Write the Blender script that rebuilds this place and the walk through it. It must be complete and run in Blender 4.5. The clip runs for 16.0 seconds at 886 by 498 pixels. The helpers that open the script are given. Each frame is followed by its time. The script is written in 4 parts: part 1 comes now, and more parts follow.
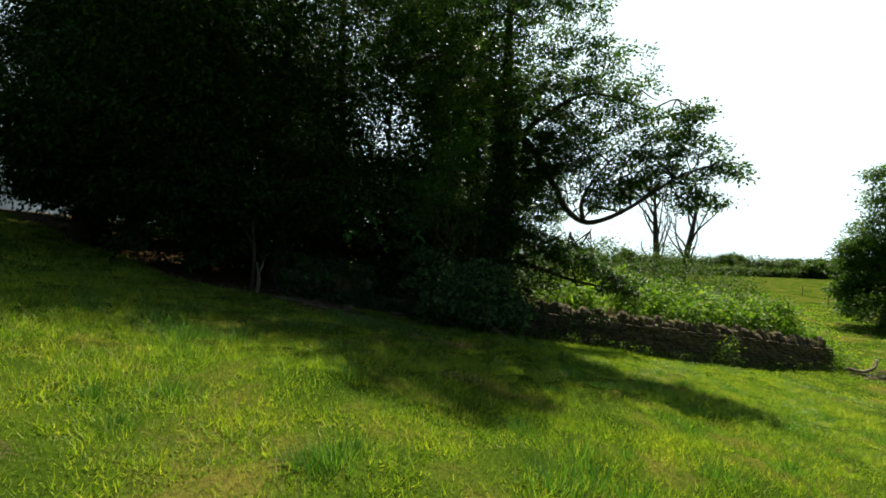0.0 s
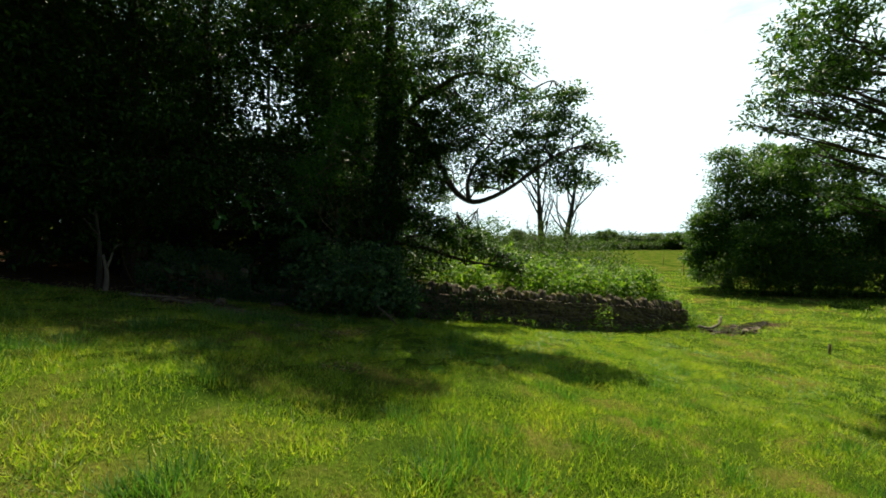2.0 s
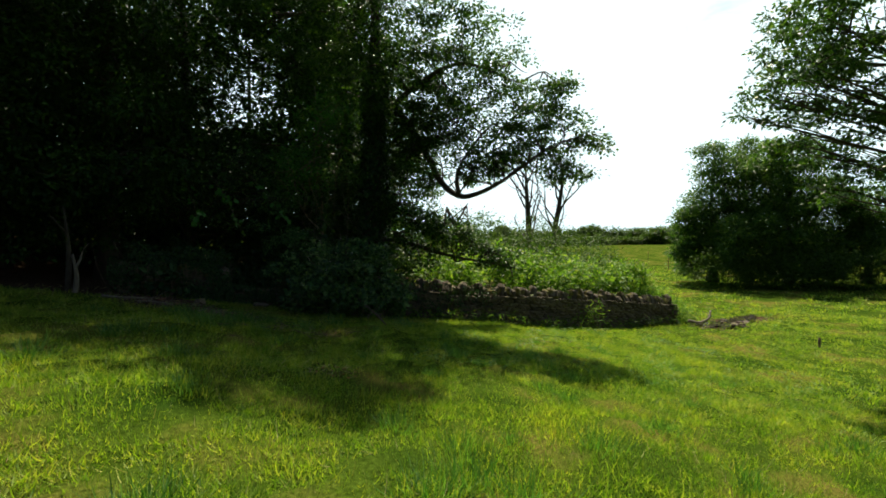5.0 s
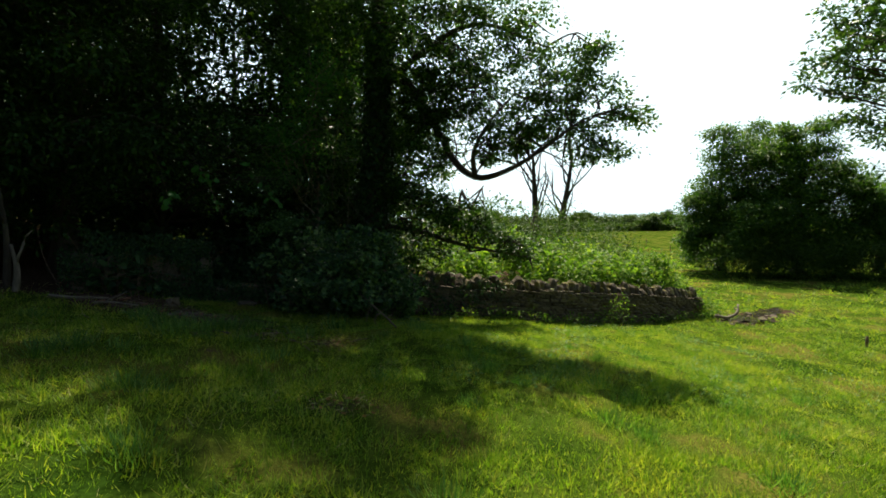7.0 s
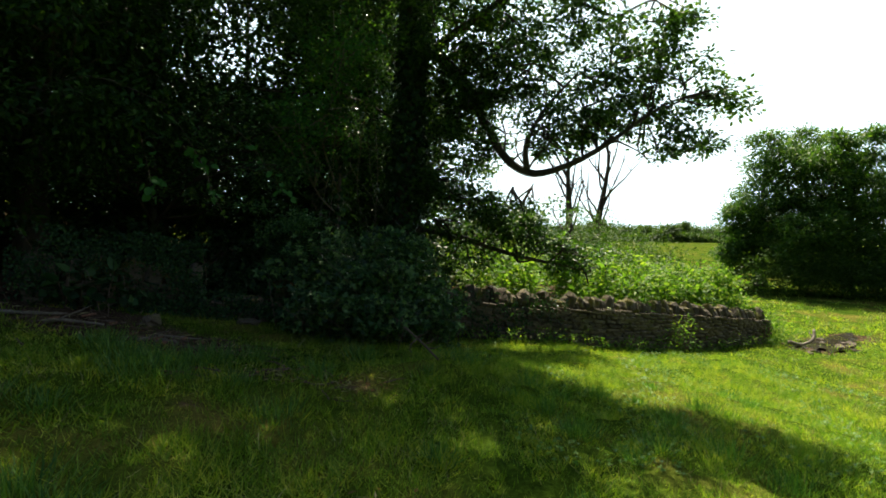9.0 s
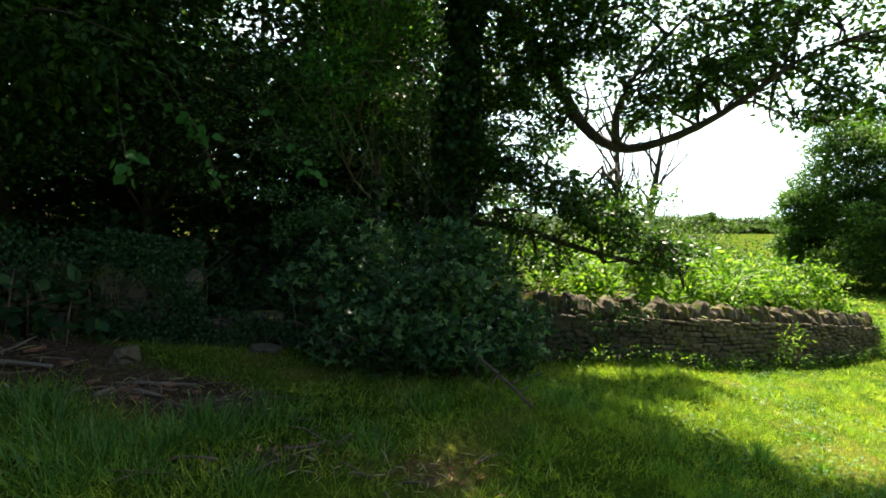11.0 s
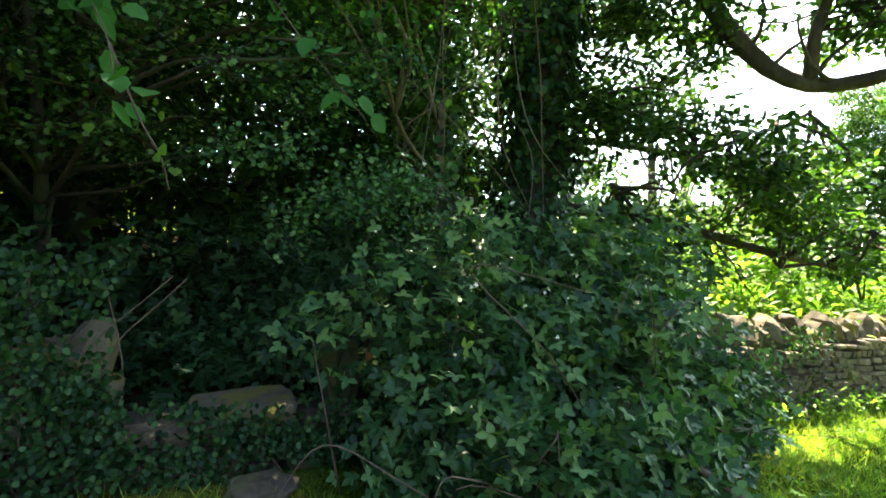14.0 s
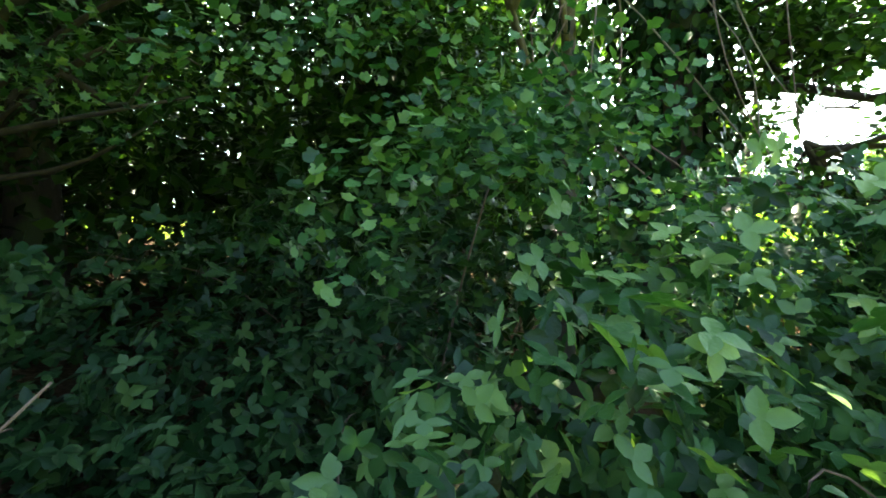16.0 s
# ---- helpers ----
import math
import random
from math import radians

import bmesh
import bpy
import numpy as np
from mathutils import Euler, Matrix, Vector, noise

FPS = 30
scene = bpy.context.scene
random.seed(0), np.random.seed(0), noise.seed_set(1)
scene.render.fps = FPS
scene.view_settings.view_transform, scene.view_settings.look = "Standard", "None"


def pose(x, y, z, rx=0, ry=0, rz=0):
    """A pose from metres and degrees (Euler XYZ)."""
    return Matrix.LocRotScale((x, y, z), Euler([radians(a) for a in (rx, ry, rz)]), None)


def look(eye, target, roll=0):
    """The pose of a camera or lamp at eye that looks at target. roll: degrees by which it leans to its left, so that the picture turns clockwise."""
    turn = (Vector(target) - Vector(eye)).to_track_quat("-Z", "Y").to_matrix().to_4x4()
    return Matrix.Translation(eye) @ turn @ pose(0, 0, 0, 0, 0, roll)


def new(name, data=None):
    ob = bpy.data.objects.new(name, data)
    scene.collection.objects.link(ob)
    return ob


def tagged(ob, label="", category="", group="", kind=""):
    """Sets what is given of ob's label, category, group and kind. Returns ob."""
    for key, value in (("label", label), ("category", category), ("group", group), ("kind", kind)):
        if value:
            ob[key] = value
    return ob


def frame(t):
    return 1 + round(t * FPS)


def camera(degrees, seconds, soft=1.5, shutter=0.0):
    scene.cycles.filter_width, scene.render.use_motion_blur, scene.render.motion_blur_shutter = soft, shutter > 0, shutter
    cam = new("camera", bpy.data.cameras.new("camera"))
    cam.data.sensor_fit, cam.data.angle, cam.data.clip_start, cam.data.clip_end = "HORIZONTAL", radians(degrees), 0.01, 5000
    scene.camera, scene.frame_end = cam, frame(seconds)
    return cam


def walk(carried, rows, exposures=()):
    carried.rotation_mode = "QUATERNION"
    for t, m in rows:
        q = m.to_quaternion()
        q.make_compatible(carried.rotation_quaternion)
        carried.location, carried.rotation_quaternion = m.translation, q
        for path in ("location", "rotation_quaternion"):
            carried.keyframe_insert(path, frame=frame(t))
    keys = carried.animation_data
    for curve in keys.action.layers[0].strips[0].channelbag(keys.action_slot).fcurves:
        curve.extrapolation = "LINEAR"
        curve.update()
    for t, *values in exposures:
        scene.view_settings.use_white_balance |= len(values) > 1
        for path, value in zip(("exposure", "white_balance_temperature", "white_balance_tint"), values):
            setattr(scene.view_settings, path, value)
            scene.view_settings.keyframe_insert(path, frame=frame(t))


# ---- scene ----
cam = camera(85.7, 16.0, soft=1.75)
METRES, EYE, TILT, LEAN, TURN = 10.5, 1.6, 0.5, -1.8, 0.0
ROWS = [
    (0.0, 0.0, 0.0, 0.0, -0.0, 0.0, 0.0),
    (0.5, 0.0046, 0.0223, 0.0001, -7.71, -2.33, 0.95),
    (1.0, 0.0133, 0.0276, -0.0015, -13.2, -2.22, 1.08),
    (1.5, 0.0209, 0.0294, -0.0053, -12.37, -2.66, 0.71),
    (2.0, 0.0258, 0.0294, -0.0062, -12.22, -2.06, 1.97),
    (2.5, 0.0256, 0.029, -0.0063, -10.26, -1.83, 3.23),
    (3.0, 0.0253, 0.0276, -0.0059, -8.95, -1.57, 2.73),
    (3.5, 0.024, 0.0268, -0.0067, -7.15, -1.72, 3.44),
    (4.0, 0.0244, 0.0285, -0.0063, -10.36, -2.04, 2.26),
    (6.5, 0.0144, 0.1655, -0.0091, -15.06, -3.71, 2.3),
    (7.0, 0.0107, 0.2056, -0.005, -15.13, -4.36, 2.07),
    (7.5, 0.0111, 0.2498, -0.0076, -15.71, -3.38, 0.96),
    (8.0, 0.0069, 0.2909, -0.0099, -18.66, -2.46, 2.19),
    (8.5, 0.0027, 0.3335, -0.0112, -15.46, -2.91, 0.64),
    (11.0, -0.0237, 0.5564, -0.0145, -11.76, -4.44, 1.21),
    (11.5, -0.0329, 0.6026, -0.0162, -11.89, -4.85, 1.3),
    (12.0, -0.0426, 0.6443, -0.0165, -14.89, -7.81, 1.39),
    (12.5, -0.048, 0.6864, -0.0195, -14.84, -5.38, 0.71),
    (13.0, -0.0547, 0.7288, -0.0181, -17.51, -6.01, 1.35),
    (13.5, -0.0613, 0.7691, -0.0169, -17.67, -7.84, 1.37),
    (14.0, -0.0689, 0.8152, -0.0215, -14.39, -5.36, 2.2),
    (14.5, -0.0766, 0.8574, -0.023, -17.28, -6.35, 1.82),
    (15.0, -0.081, 0.8922, -0.0205, -14.2, -5.07, 2.7),
    (15.5, -0.0846, 0.9327, -0.0248, -13.16, -5.9, 2.28),
    (16.0, -0.0872, 0.9645, -0.029, -12.73, -5.57, 4.03),
]
walk(cam, [(t, pose(0, 0, EYE, TILT, LEAN, TURN) @ pose(METRES * x, METRES * y, METRES * z, 90 + pitch, roll, yaw)) for t, x, y, z, yaw, pitch, roll in ROWS],
     exposures=[(0.0, 0.85), (4.2, 0.85), (8.5, 1.25), (11.0, 2.15), (12.5, 2.95), (14.5, 4.1), (16.0, 4.7)])

# ---- light ----
SUN_AZ, SUN_EL = 25.0, 54.0  # degrees: clockwise from +y, above the horizon
sun_way = Vector((math.sin(radians(SUN_AZ)) * math.cos(radians(SUN_EL)), math.cos(radians(SUN_AZ)) * math.cos(radians(SUN_EL)), math.sin(radians(SUN_EL))))
sun_data = bpy.data.lights.new("sun", "SUN")
sun_data.energy, sun_data.angle, sun_data.color = 5.0, radians(0.6), (1.0, 0.885, 0.68)
sun = new("sun", sun_data)
sun.matrix_world = look(sun_way * 60, (0, 0, 0))

world = bpy.data.worlds.new("sky")
scene.world = world
world.use_nodes = True
wn, wl = world.node_tree.nodes, world.node_tree.links
wn.clear()
sky = wn.new("ShaderNodeTexSky")
sky.sky_type, sky.sun_disc = "NISHITA", False
sky.sun_elevation, sky.sun_rotation = radians(SUN_EL), radians(SUN_AZ)
sky.air_density, sky.dust_density = 1.0, 1.5
coord = wn.new("ShaderNodeTexCoord")
stretch = wn.new("ShaderNodeMapping")
stretch.inputs["Scale"].default_value = (1.0, 1.0, 2.6)
cloud = wn.new("ShaderNodeTexNoise")
cloud.inputs["Scale"].default_value, cloud.inputs["Detail"].default_value, cloud.inputs["Roughness"].default_value = 2.2, 7.0, 0.55
ramp = wn.new("ShaderNodeValToRGB")
ramp.color_ramp.elements[0].position, ramp.color_ramp.elements[1].position = 0.40, 0.52
toward = wn.new("ShaderNodeVectorMath")
toward.operation = "DOT_PRODUCT"
toward.inputs[1].default_value = sun_way
glare = wn.new("ShaderNodeMapRange")
glare.inputs["From Min"].default_value, glare.inputs["From Max"].default_value = 0.25, 0.6
glare.inputs["To Min"].default_value, glare.inputs["To Max"].default_value = 1.0, 15.0
cover = wn.new("ShaderNodeMath")
cover.operation = "MULTIPLY_ADD"
cover.inputs[1].default_value = 0.22
parts = wn.new("ShaderNodeSeparateXYZ")
lower = wn.new("ShaderNodeMapRange")
lower.inputs["From Min"].default_value, lower.inputs["From Max"].default_value = 0.0, 1.0
lower.inputs["To Min"].default_value, lower.inputs["To Max"].default_value = 0.27, -0.42
haze = wn.new("ShaderNodeMath")
haze.operation = "ADD"
cloud_light = wn.new("ShaderNodeVectorMath")
cloud_light.operation = "SCALE"
cloud_light.inputs[0].default_value = (0.80, 1.0, 1.04)
mixed = wn.new("ShaderNodeMix")
mixed.data_type = "RGBA"
back = wn.new("ShaderNodeBackground")
back.inputs["Strength"].default_value = 0.05
out = wn.new("ShaderNodeOutputWorld")
wl.new(coord.outputs["Generated"], stretch.inputs["Vector"])
wl.new(stretch.outputs["Vector"], cloud.inputs["Vector"])
wl.new(coord.outputs["Generated"], toward.inputs[0])
wl.new(toward.outputs["Value"], glare.inputs["Value"])
wl.new(glare.outputs["Result"], cloud_light.inputs["Scale"])
wl.new(cloud_light.outputs["Vector"], mixed.inputs["B"])
wl.new(toward.outputs["Value"], cover.inputs[0])
wl.new(cloud.outputs["Fac"], cover.inputs[2])
wl.new(coord.outputs["Generated"], parts.inputs["Vector"])
wl.new(parts.outputs["Z"], lower.inputs["Value"])
wl.new(cover.outputs["Value"], haze.inputs[0])
wl.new(lower.outputs["Result"], haze.inputs[1])
wl.new(haze.outputs["Value"], ramp.inputs["Fac"])
wl.new(ramp.outputs["Color"], mixed.inputs["Factor"])
wl.new(sky.outputs["Color"], mixed.inputs["A"])
wl.new(mixed.outputs["Result"], back.inputs["Color"])
wl.new(back.outputs["Background"], out.inputs["Surface"])


# ---- materials ----
def node_material(name):
    m = bpy.data.materials.new(name)
    m.use_nodes = True
    n, l = m.node_tree.nodes, m.node_tree.links
    n.clear()
    return m, n, l


def colour_ramp(n, stops):
    r = n.new("ShaderNodeValToRGB")
    while len(r.color_ramp.elements) < len(stops):
        r.color_ramp.elements.new(0.5)
    for e, (p, c) in zip(r.color_ramp.elements, stops):
        e.position, e.color = p, (*c, 1)
    return r


def leaf_material(name, dark, mid, light, shine=0.42, through_light=0.35, gloss=0.25, patches=False):
    """Leaves: each a shade of its own, glossy above, letting light through."""
    m, n, l = node_material(name)
    geo = n.new("ShaderNodeNewGeometry")
    r = colour_ramp(n, [(0.0, dark), (0.55, mid), (0.93, light), (1.0, (light[0] * 1.2, light[1] * 1.1, light[2]))])
    p = n.new("ShaderNodeBsdfPrincipled")
    p.inputs["Roughness"].default_value = shine
    p.inputs["Specular IOR Level"].default_value = gloss
    t = n.new("ShaderNodeBsdfTranslucent")
    warm = n.new("ShaderNodeMix")
    warm.data_type, warm.blend_type = "RGBA", "MULTIPLY"
    warm.inputs["Factor"].default_value = 1.0
    warm.inputs["B"].default_value = (1.8, 2.0, 0.6, 1)
    mix = n.new("ShaderNodeMixShader")
    mix.inputs["Fac"].default_value = through_light
    o = n.new("ShaderNodeOutputMaterial")
    l.new(geo.outputs["Random Per Island"], r.inputs["Fac"])
    colour = r.outputs["Color"]
    if patches:
        wide = n.new("ShaderNodeTexNoise")
        wide.inputs["Scale"].default_value, wide.inputs["Detail"].default_value, wide.inputs["Roughness"].default_value = 1.6, 6, 0.7
        tint = colour_ramp(n, [(0.34, (0.6, 0.75, 0.6)), (0.48, (1.0, 1.02, 1.0)), (0.62, (1.5, 1.25, 1.2))])
        dye = n.new("ShaderNodeMix")
        dye.data_type, dye.blend_type = "RGBA", "MULTIPLY"
        dye.inputs["Factor"].default_value = 1.0
        l.new(geo.outputs["Position"], wide.inputs["Vector"])
        l.new(wide.outputs["Fac"], tint.inputs["Fac"])
        l.new(colour, dye.inputs["A"])
        l.new(tint.outputs["Color"], dye.inputs["B"])
        colour = dye.outputs["Result"]
    l.new(colour, p.inputs["Base Color"])
    l.new(colour, warm.inputs["A"])
    l.new(warm.outputs["Result"], t.inputs["Color"])
    # crinkled blade between the veins
    crinkle = n.new("ShaderNodeTexNoise")
    crinkle.inputs["Scale"].default_value, crinkle.inputs["Detail"].default_value = 90.0, 2
    relief = n.new("ShaderNodeBump")
    relief.inputs["Strength"].default_value, relief.inputs["Distance"].default_value = 0.6, 0.004
    l.new(geo.outputs["Position"], crinkle.inputs["Vector"])
    l.new(crinkle.outputs["Fac"], relief.inputs["Height"])
    l.new(relief.outputs["Normal"], p.inputs["Normal"])
    l.new(p.outputs["BSDF"], mix.inputs[1])
    l.new(t.outputs["BSDF"], mix.inputs[2])
    l.new(mix.outputs["Shader"], o.inputs["Surface"])
    return m


def rough_material(name, stops, scale=6.0, fine=40.0, rough=0.9, bump=0.4, stretch_z=1.0, per_object=0.0, moss=None, moss_at=0.55, moss_scale=3.0):
    """Bark, stone, soil: two scales of noise, relief, and moss where given."""
    m, n, l = node_material(name)
    tc = n.new("ShaderNodeTexCoord")
    mp = n.new("ShaderNodeMapping")
    mp.inputs["Scale"].default_value = (1, 1, stretch_z)
    big = n.new("ShaderNodeTexNoise")
    big.inputs["Scale"].default_value, big.inputs["Detail"].default_value = scale, 5
    small = n.new("ShaderNodeTexNoise")
    small.inputs["Scale"].default_value, small.inputs["Detail"].default_value, small.inputs["Roughness"].default_value = fine, 8, 0.65
    add = n.new("ShaderNodeMath")
    add.operation = "MULTIPLY_ADD"
    add.inputs[1].default_value = 0.55
    half = n.new("ShaderNodeMath")
    half.operation = "MULTIPLY"
    half.inputs[1].default_value = 0.45
    info = n.new("ShaderNodeObjectInfo")
    each = n.new("ShaderNodeMath")
    each.operation = "MULTIPLY_ADD"
    each.inputs[1].default_value = per_object
    r = colour_ramp(n, stops)
    p = n.new("ShaderNodeBsdfPrincipled")
    p.inputs["Roughness"].default_value = rough
    b = n.new("ShaderNodeBump")
    b.inputs["Strength"].default_value, b.inputs["Distance"].default_value = bump, 0.02
    o = n.new("ShaderNodeOutputMaterial")
    l.new(tc.outputs["Object"], mp.inputs["Vector"])
    for q in (big, small):
        l.new(mp.outputs["Vector"], q.inputs["Vector"])
    l.new(small.outputs["Fac"], half.inputs[0])
    l.new(big.outputs["Fac"], add.inputs[0])
    l.new(half.outputs["Value"], add.inputs[2])
    l.new(info.outputs["Random"], each.inputs[0])
    l.new(add.outputs["Value"], each.inputs[2])
    l.new(each.outputs["Value"], r.inputs["Fac"])
    colour = r.outputs["Color"]
    if moss:
        mn = n.new("ShaderNodeTexNoise")
        mn.inputs["Scale"].default_value, mn.inputs["Detail"].default_value = moss_scale, 6
        geo = n.new("ShaderNodeNewGeometry")
        l.new(geo.outputs["Position"], mn.inputs["Vector"])
        mr = colour_ramp(n, [(moss_at, (0, 0, 0)), (moss_at + 0.1, (1, 1, 1))])
        mm = n.new("ShaderNodeMix")
        mm.data_type = "RGBA"
        mm.inputs["B"].default_value = (*moss, 1)
        l.new(mn.outputs["Fac"], mr.inputs["Fac"])
        l.new(mr.outputs["Color"], mm.inputs["Factor"])
        l.new(colour, mm.inputs["A"])
        colour = mm.outputs["Result"]
    l.new(colour, p.inputs["Base Color"])
    l.new(add.outputs["Value"], b.inputs["Height"])
    l.new(b.outputs["Normal"], p.inputs["Normal"])
    l.new(p.outputs["BSDF"], o.inputs["Surface"])
    return m


def ground_material():
    """Turf that turns to bare soil and leaf litter where the attribute 'soil' says so."""
    m, n, l = node_material("turf")
    geo = n.new("ShaderNodeNewGeometry")
    big = n.new("ShaderNodeTexNoise")
    big.inputs["Scale"].default_value, big.inputs["Detail"].default_value = 0.9, 6
    small = n.new("ShaderNodeTexNoise")
    small.inputs["Scale"].default_value, small.inputs["Detail"].default_value, small.inputs["Roughness"].default_value = 28, 8, 0.7
    g1 = colour_ramp(n, [(0.3, (0.022, 0.052, 0.007)), (0.5, (0.055, 0.095, 0.012)), (0.7, (0.14, 0.13, 0.035))])
    g2 = colour_ramp(n, [(0.3, (0.25, 0.3, 0.2)), (0.7, (1.5, 1.4, 1.2))])
    mul = n.new("ShaderNodeMix")
    mul.data_type, mul.blend_type = "RGBA", "MULTIPLY"
    mul.inputs["Factor"].default_value = 1
    s1 = colour_ramp(n, [(0.3, (0.02, 0.013, 0.008)), (0.5, (0.06, 0.04, 0.025)), (0.72, (0.15, 0.11, 0.075))])
    at = n.new("ShaderNodeAttribute")
    at.attribute_name = "soil"
    edge = n.new("ShaderNodeMath")
    edge.operation = "MULTIPLY_ADD"
    edge.inputs[1].default_value = 0.9
    edge.inputs[2].default_value = -0.45
    total = n.new("ShaderNodeMath")
    total.operation = "ADD"
    cut = colour_ramp(n, [(0.4, (0, 0, 0)), (0.6, (1, 1, 1))])
    mix = n.new("ShaderNodeMix")
    mix.data_type = "RGBA"
    p = n.new("ShaderNodeBsdfPrincipled")
    p.inputs["Roughness"].default_value = 0.95
    p.inputs["Specular IOR Level"].default_value = 0.0
    b = n.new("ShaderNodeBump")
    b.inputs["Strength"].default_value, b.inputs["Distance"].default_value = 0.7, 0.04
    o = n.new("ShaderNodeOutputMaterial")
    for q in (big, small):
        l.new(geo.outputs["Position"], q.inputs["Vector"])
    l.new(big.outputs["Fac"], g1.inputs["Fac"])
    l.new(small.outputs["Fac"], g2.inputs["Fac"])
    l.new(g1.outputs["Color"], mul.inputs["A"])
    l.new(g2.outputs["Color"], mul.inputs["B"])
    l.new(small.outputs["Fac"], s1.inputs["Fac"])
    l.new(small.outputs["Fac"], edge.inputs[0])
    l.new(at.outputs["Fac"], total.inputs[0])
    l.new(edge.outputs["Value"], total.inputs[1])
    l.new(total.outputs["Value"], cut.inputs["Fac"])
    l.new(cut.outputs["Color"], mix.inputs["Factor"])
    l.new(mul.outputs["Result"], mix.inputs["A"])
    l.new(s1.outputs["Color"], mix.inputs["B"])
    l.new(mix.outputs["Result"], p.inputs["Base Color"])
    l.new(small.outputs["Fac"], b.inputs["Height"])
    l.new(b.outputs["Normal"], p.inputs["Normal"])
    l.new(p.outputs["BSDF"], o.inputs["Surface"])
    return m


def water_material():
    m, n, l = node_material("muddy_water")
    p = n.new("ShaderNodeBsdfPrincipled")
    p.inputs["Base Color"].default_value = (0.03, 0.026, 0.018, 1)
    p.inputs["Specular IOR Level"].default_value = 0.6
    p.inputs["Roughness"].default_value = 0.15
    wave = n.new("ShaderNodeTexNoise")
    wave.inputs["Scale"].default_value = 14
    b = n.new("ShaderNodeBump")
    b.inputs["Strength"].default_value, b.inputs["Distance"].default_value = 0.3, 0.02
    o = n.new("ShaderNodeOutputMaterial")
    l.new(wave.outputs["Fac"], b.inputs["Height"])
    l.new(b.outputs["Normal"], p.inputs["Normal"])
    l.new(p.outputs["BSDF"], o.inputs["Surface"])
    return m


TURF = ground_material()
WATER = water_material()
GRASS = leaf_material("grass_blade", (0.06, 0.125, 0.012), (0.145, 0.24, 0.02), (0.29, 0.34, 0.06), 0.5, 0.4, 0.22, True)
COARSE = leaf_material("coarse_grass_blade", (0.03, 0.095, 0.022), (0.07, 0.17, 0.035), (0.15, 0.25, 0.07), 0.4, 0.35, 0.3)
CLOVER = leaf_material("clover_leaf", (0.03, 0.09, 0.015), (0.07, 0.17, 0.025), (0.12, 0.23, 0.04), 0.5, 0.35, 0.2)
STRAW = leaf_material("dry_stalk", (0.25, 0.22, 0.10), (0.34, 0.30, 0.16), (0.42, 0.38, 0.22), 0.6, 0.2)
OAK = leaf_material("oak_leaf", (0.012, 0.034, 0.007), (0.032, 0.078, 0.015), (0.075, 0.14, 0.028), 0.36, 0.36, 0.18)
# beech is dark and nearly glossless: the wood's shade is put into its colour
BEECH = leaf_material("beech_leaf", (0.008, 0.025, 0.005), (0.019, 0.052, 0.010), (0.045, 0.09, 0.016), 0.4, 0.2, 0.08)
HEDGE = leaf_material("hedge_leaf", (0.018, 0.045, 0.008), (0.04, 0.085, 0.014), (0.085, 0.14, 0.025), 0.5, 0.3, 0.1)
FIELD_MAPLE = leaf_material("meadow_tree_leaf", (0.02, 0.055, 0.011), (0.05, 0.115, 0.022), (0.11, 0.19, 0.034), 0.45, 0.34, 0.16)
NETTLE = leaf_material("nettle_leaf", (0.04, 0.095, 0.014), (0.095, 0.185, 0.028), (0.19, 0.27, 0.05), 0.5, 0.45, 0.12)
BRAMBLE = leaf_material("bramble_leaf", (0.009, 0.032, 0.010), (0.042, 0.115, 0.034), (0.15, 0.26, 0.085), 0.34, 0.3, 0.3)
HAWTHORN = leaf_material("hawthorn_leaf", (0.012, 0.042, 0.014), (0.044, 0.125, 0.04), (0.13, 0.24, 0.075), 0.38, 0.3, 0.28)
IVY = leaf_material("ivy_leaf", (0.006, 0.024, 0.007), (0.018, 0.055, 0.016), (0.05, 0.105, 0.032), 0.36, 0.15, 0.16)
HAZEL = leaf_material("hazel_leaf", (0.03, 0.11, 0.025), (0.05, 0.16, 0.035), (0.10, 0.22, 0.04), 0.45, 0.35, 0.12)
RUST = leaf_material("dead_leaf", (0.08, 0.04, 0.018), (0.16, 0.08, 0.03), (0.28, 0.14, 0.05), 0.7, 0.2)
BLOSSOM = leaf_material("bramble_flower", (0.6, 0.55, 0.55), (0.7, 0.66, 0.66), (0.8, 0.78, 0.78), 0.6, 0.3)
BARK = rough_material("bark", [(0.3, (0.016, 0.012, 0.008)), (0.5, (0.045, 0.034, 0.024)), (0.7, (0.10, 0.08, 0.058))], 5, 30, 0.92, 0.8, 0.25, 0.0, (0.05, 0.07, 0.02), 0.56)
PALE_BARK = rough_material("pale_bark", [(0.3, (0.06, 0.048, 0.035)), (0.5, (0.14, 0.115, 0.085)), (0.7, (0.26, 0.22, 0.17))], 7, 40, 0.9, 0.5, 0.3)
TWIG = rough_material("twig_bark", [(0.3, (0.05, 0.032, 0.022)), (0.5, (0.12, 0.08, 0.055)), (0.7, (0.2, 0.14, 0.1))], 9, 50, 0.85, 0.3)
STONE = rough_material("field_stone", [(0.25, (0.018, 0.014, 0.009)), (0.5, (0.05, 0.038, 0.024)), (0.75, (0.13, 0.10, 0.065))], 3, 22, 0.93, 0.7, 1.0, 0.25, (0.10, 0.10, 0.03), 0.60, 2.5)
COPING = rough_material("mossy_coping_stone", [(0.25, (0.018, 0.014, 0.010)), (0.5, (0.055, 0.043, 0.028)), (0.75, (0.13, 0.105, 0.07))], 3, 22, 0.95, 0.9, 1.0, 0.25, (0.12, 0.105, 0.018), 0.50, 4.5)
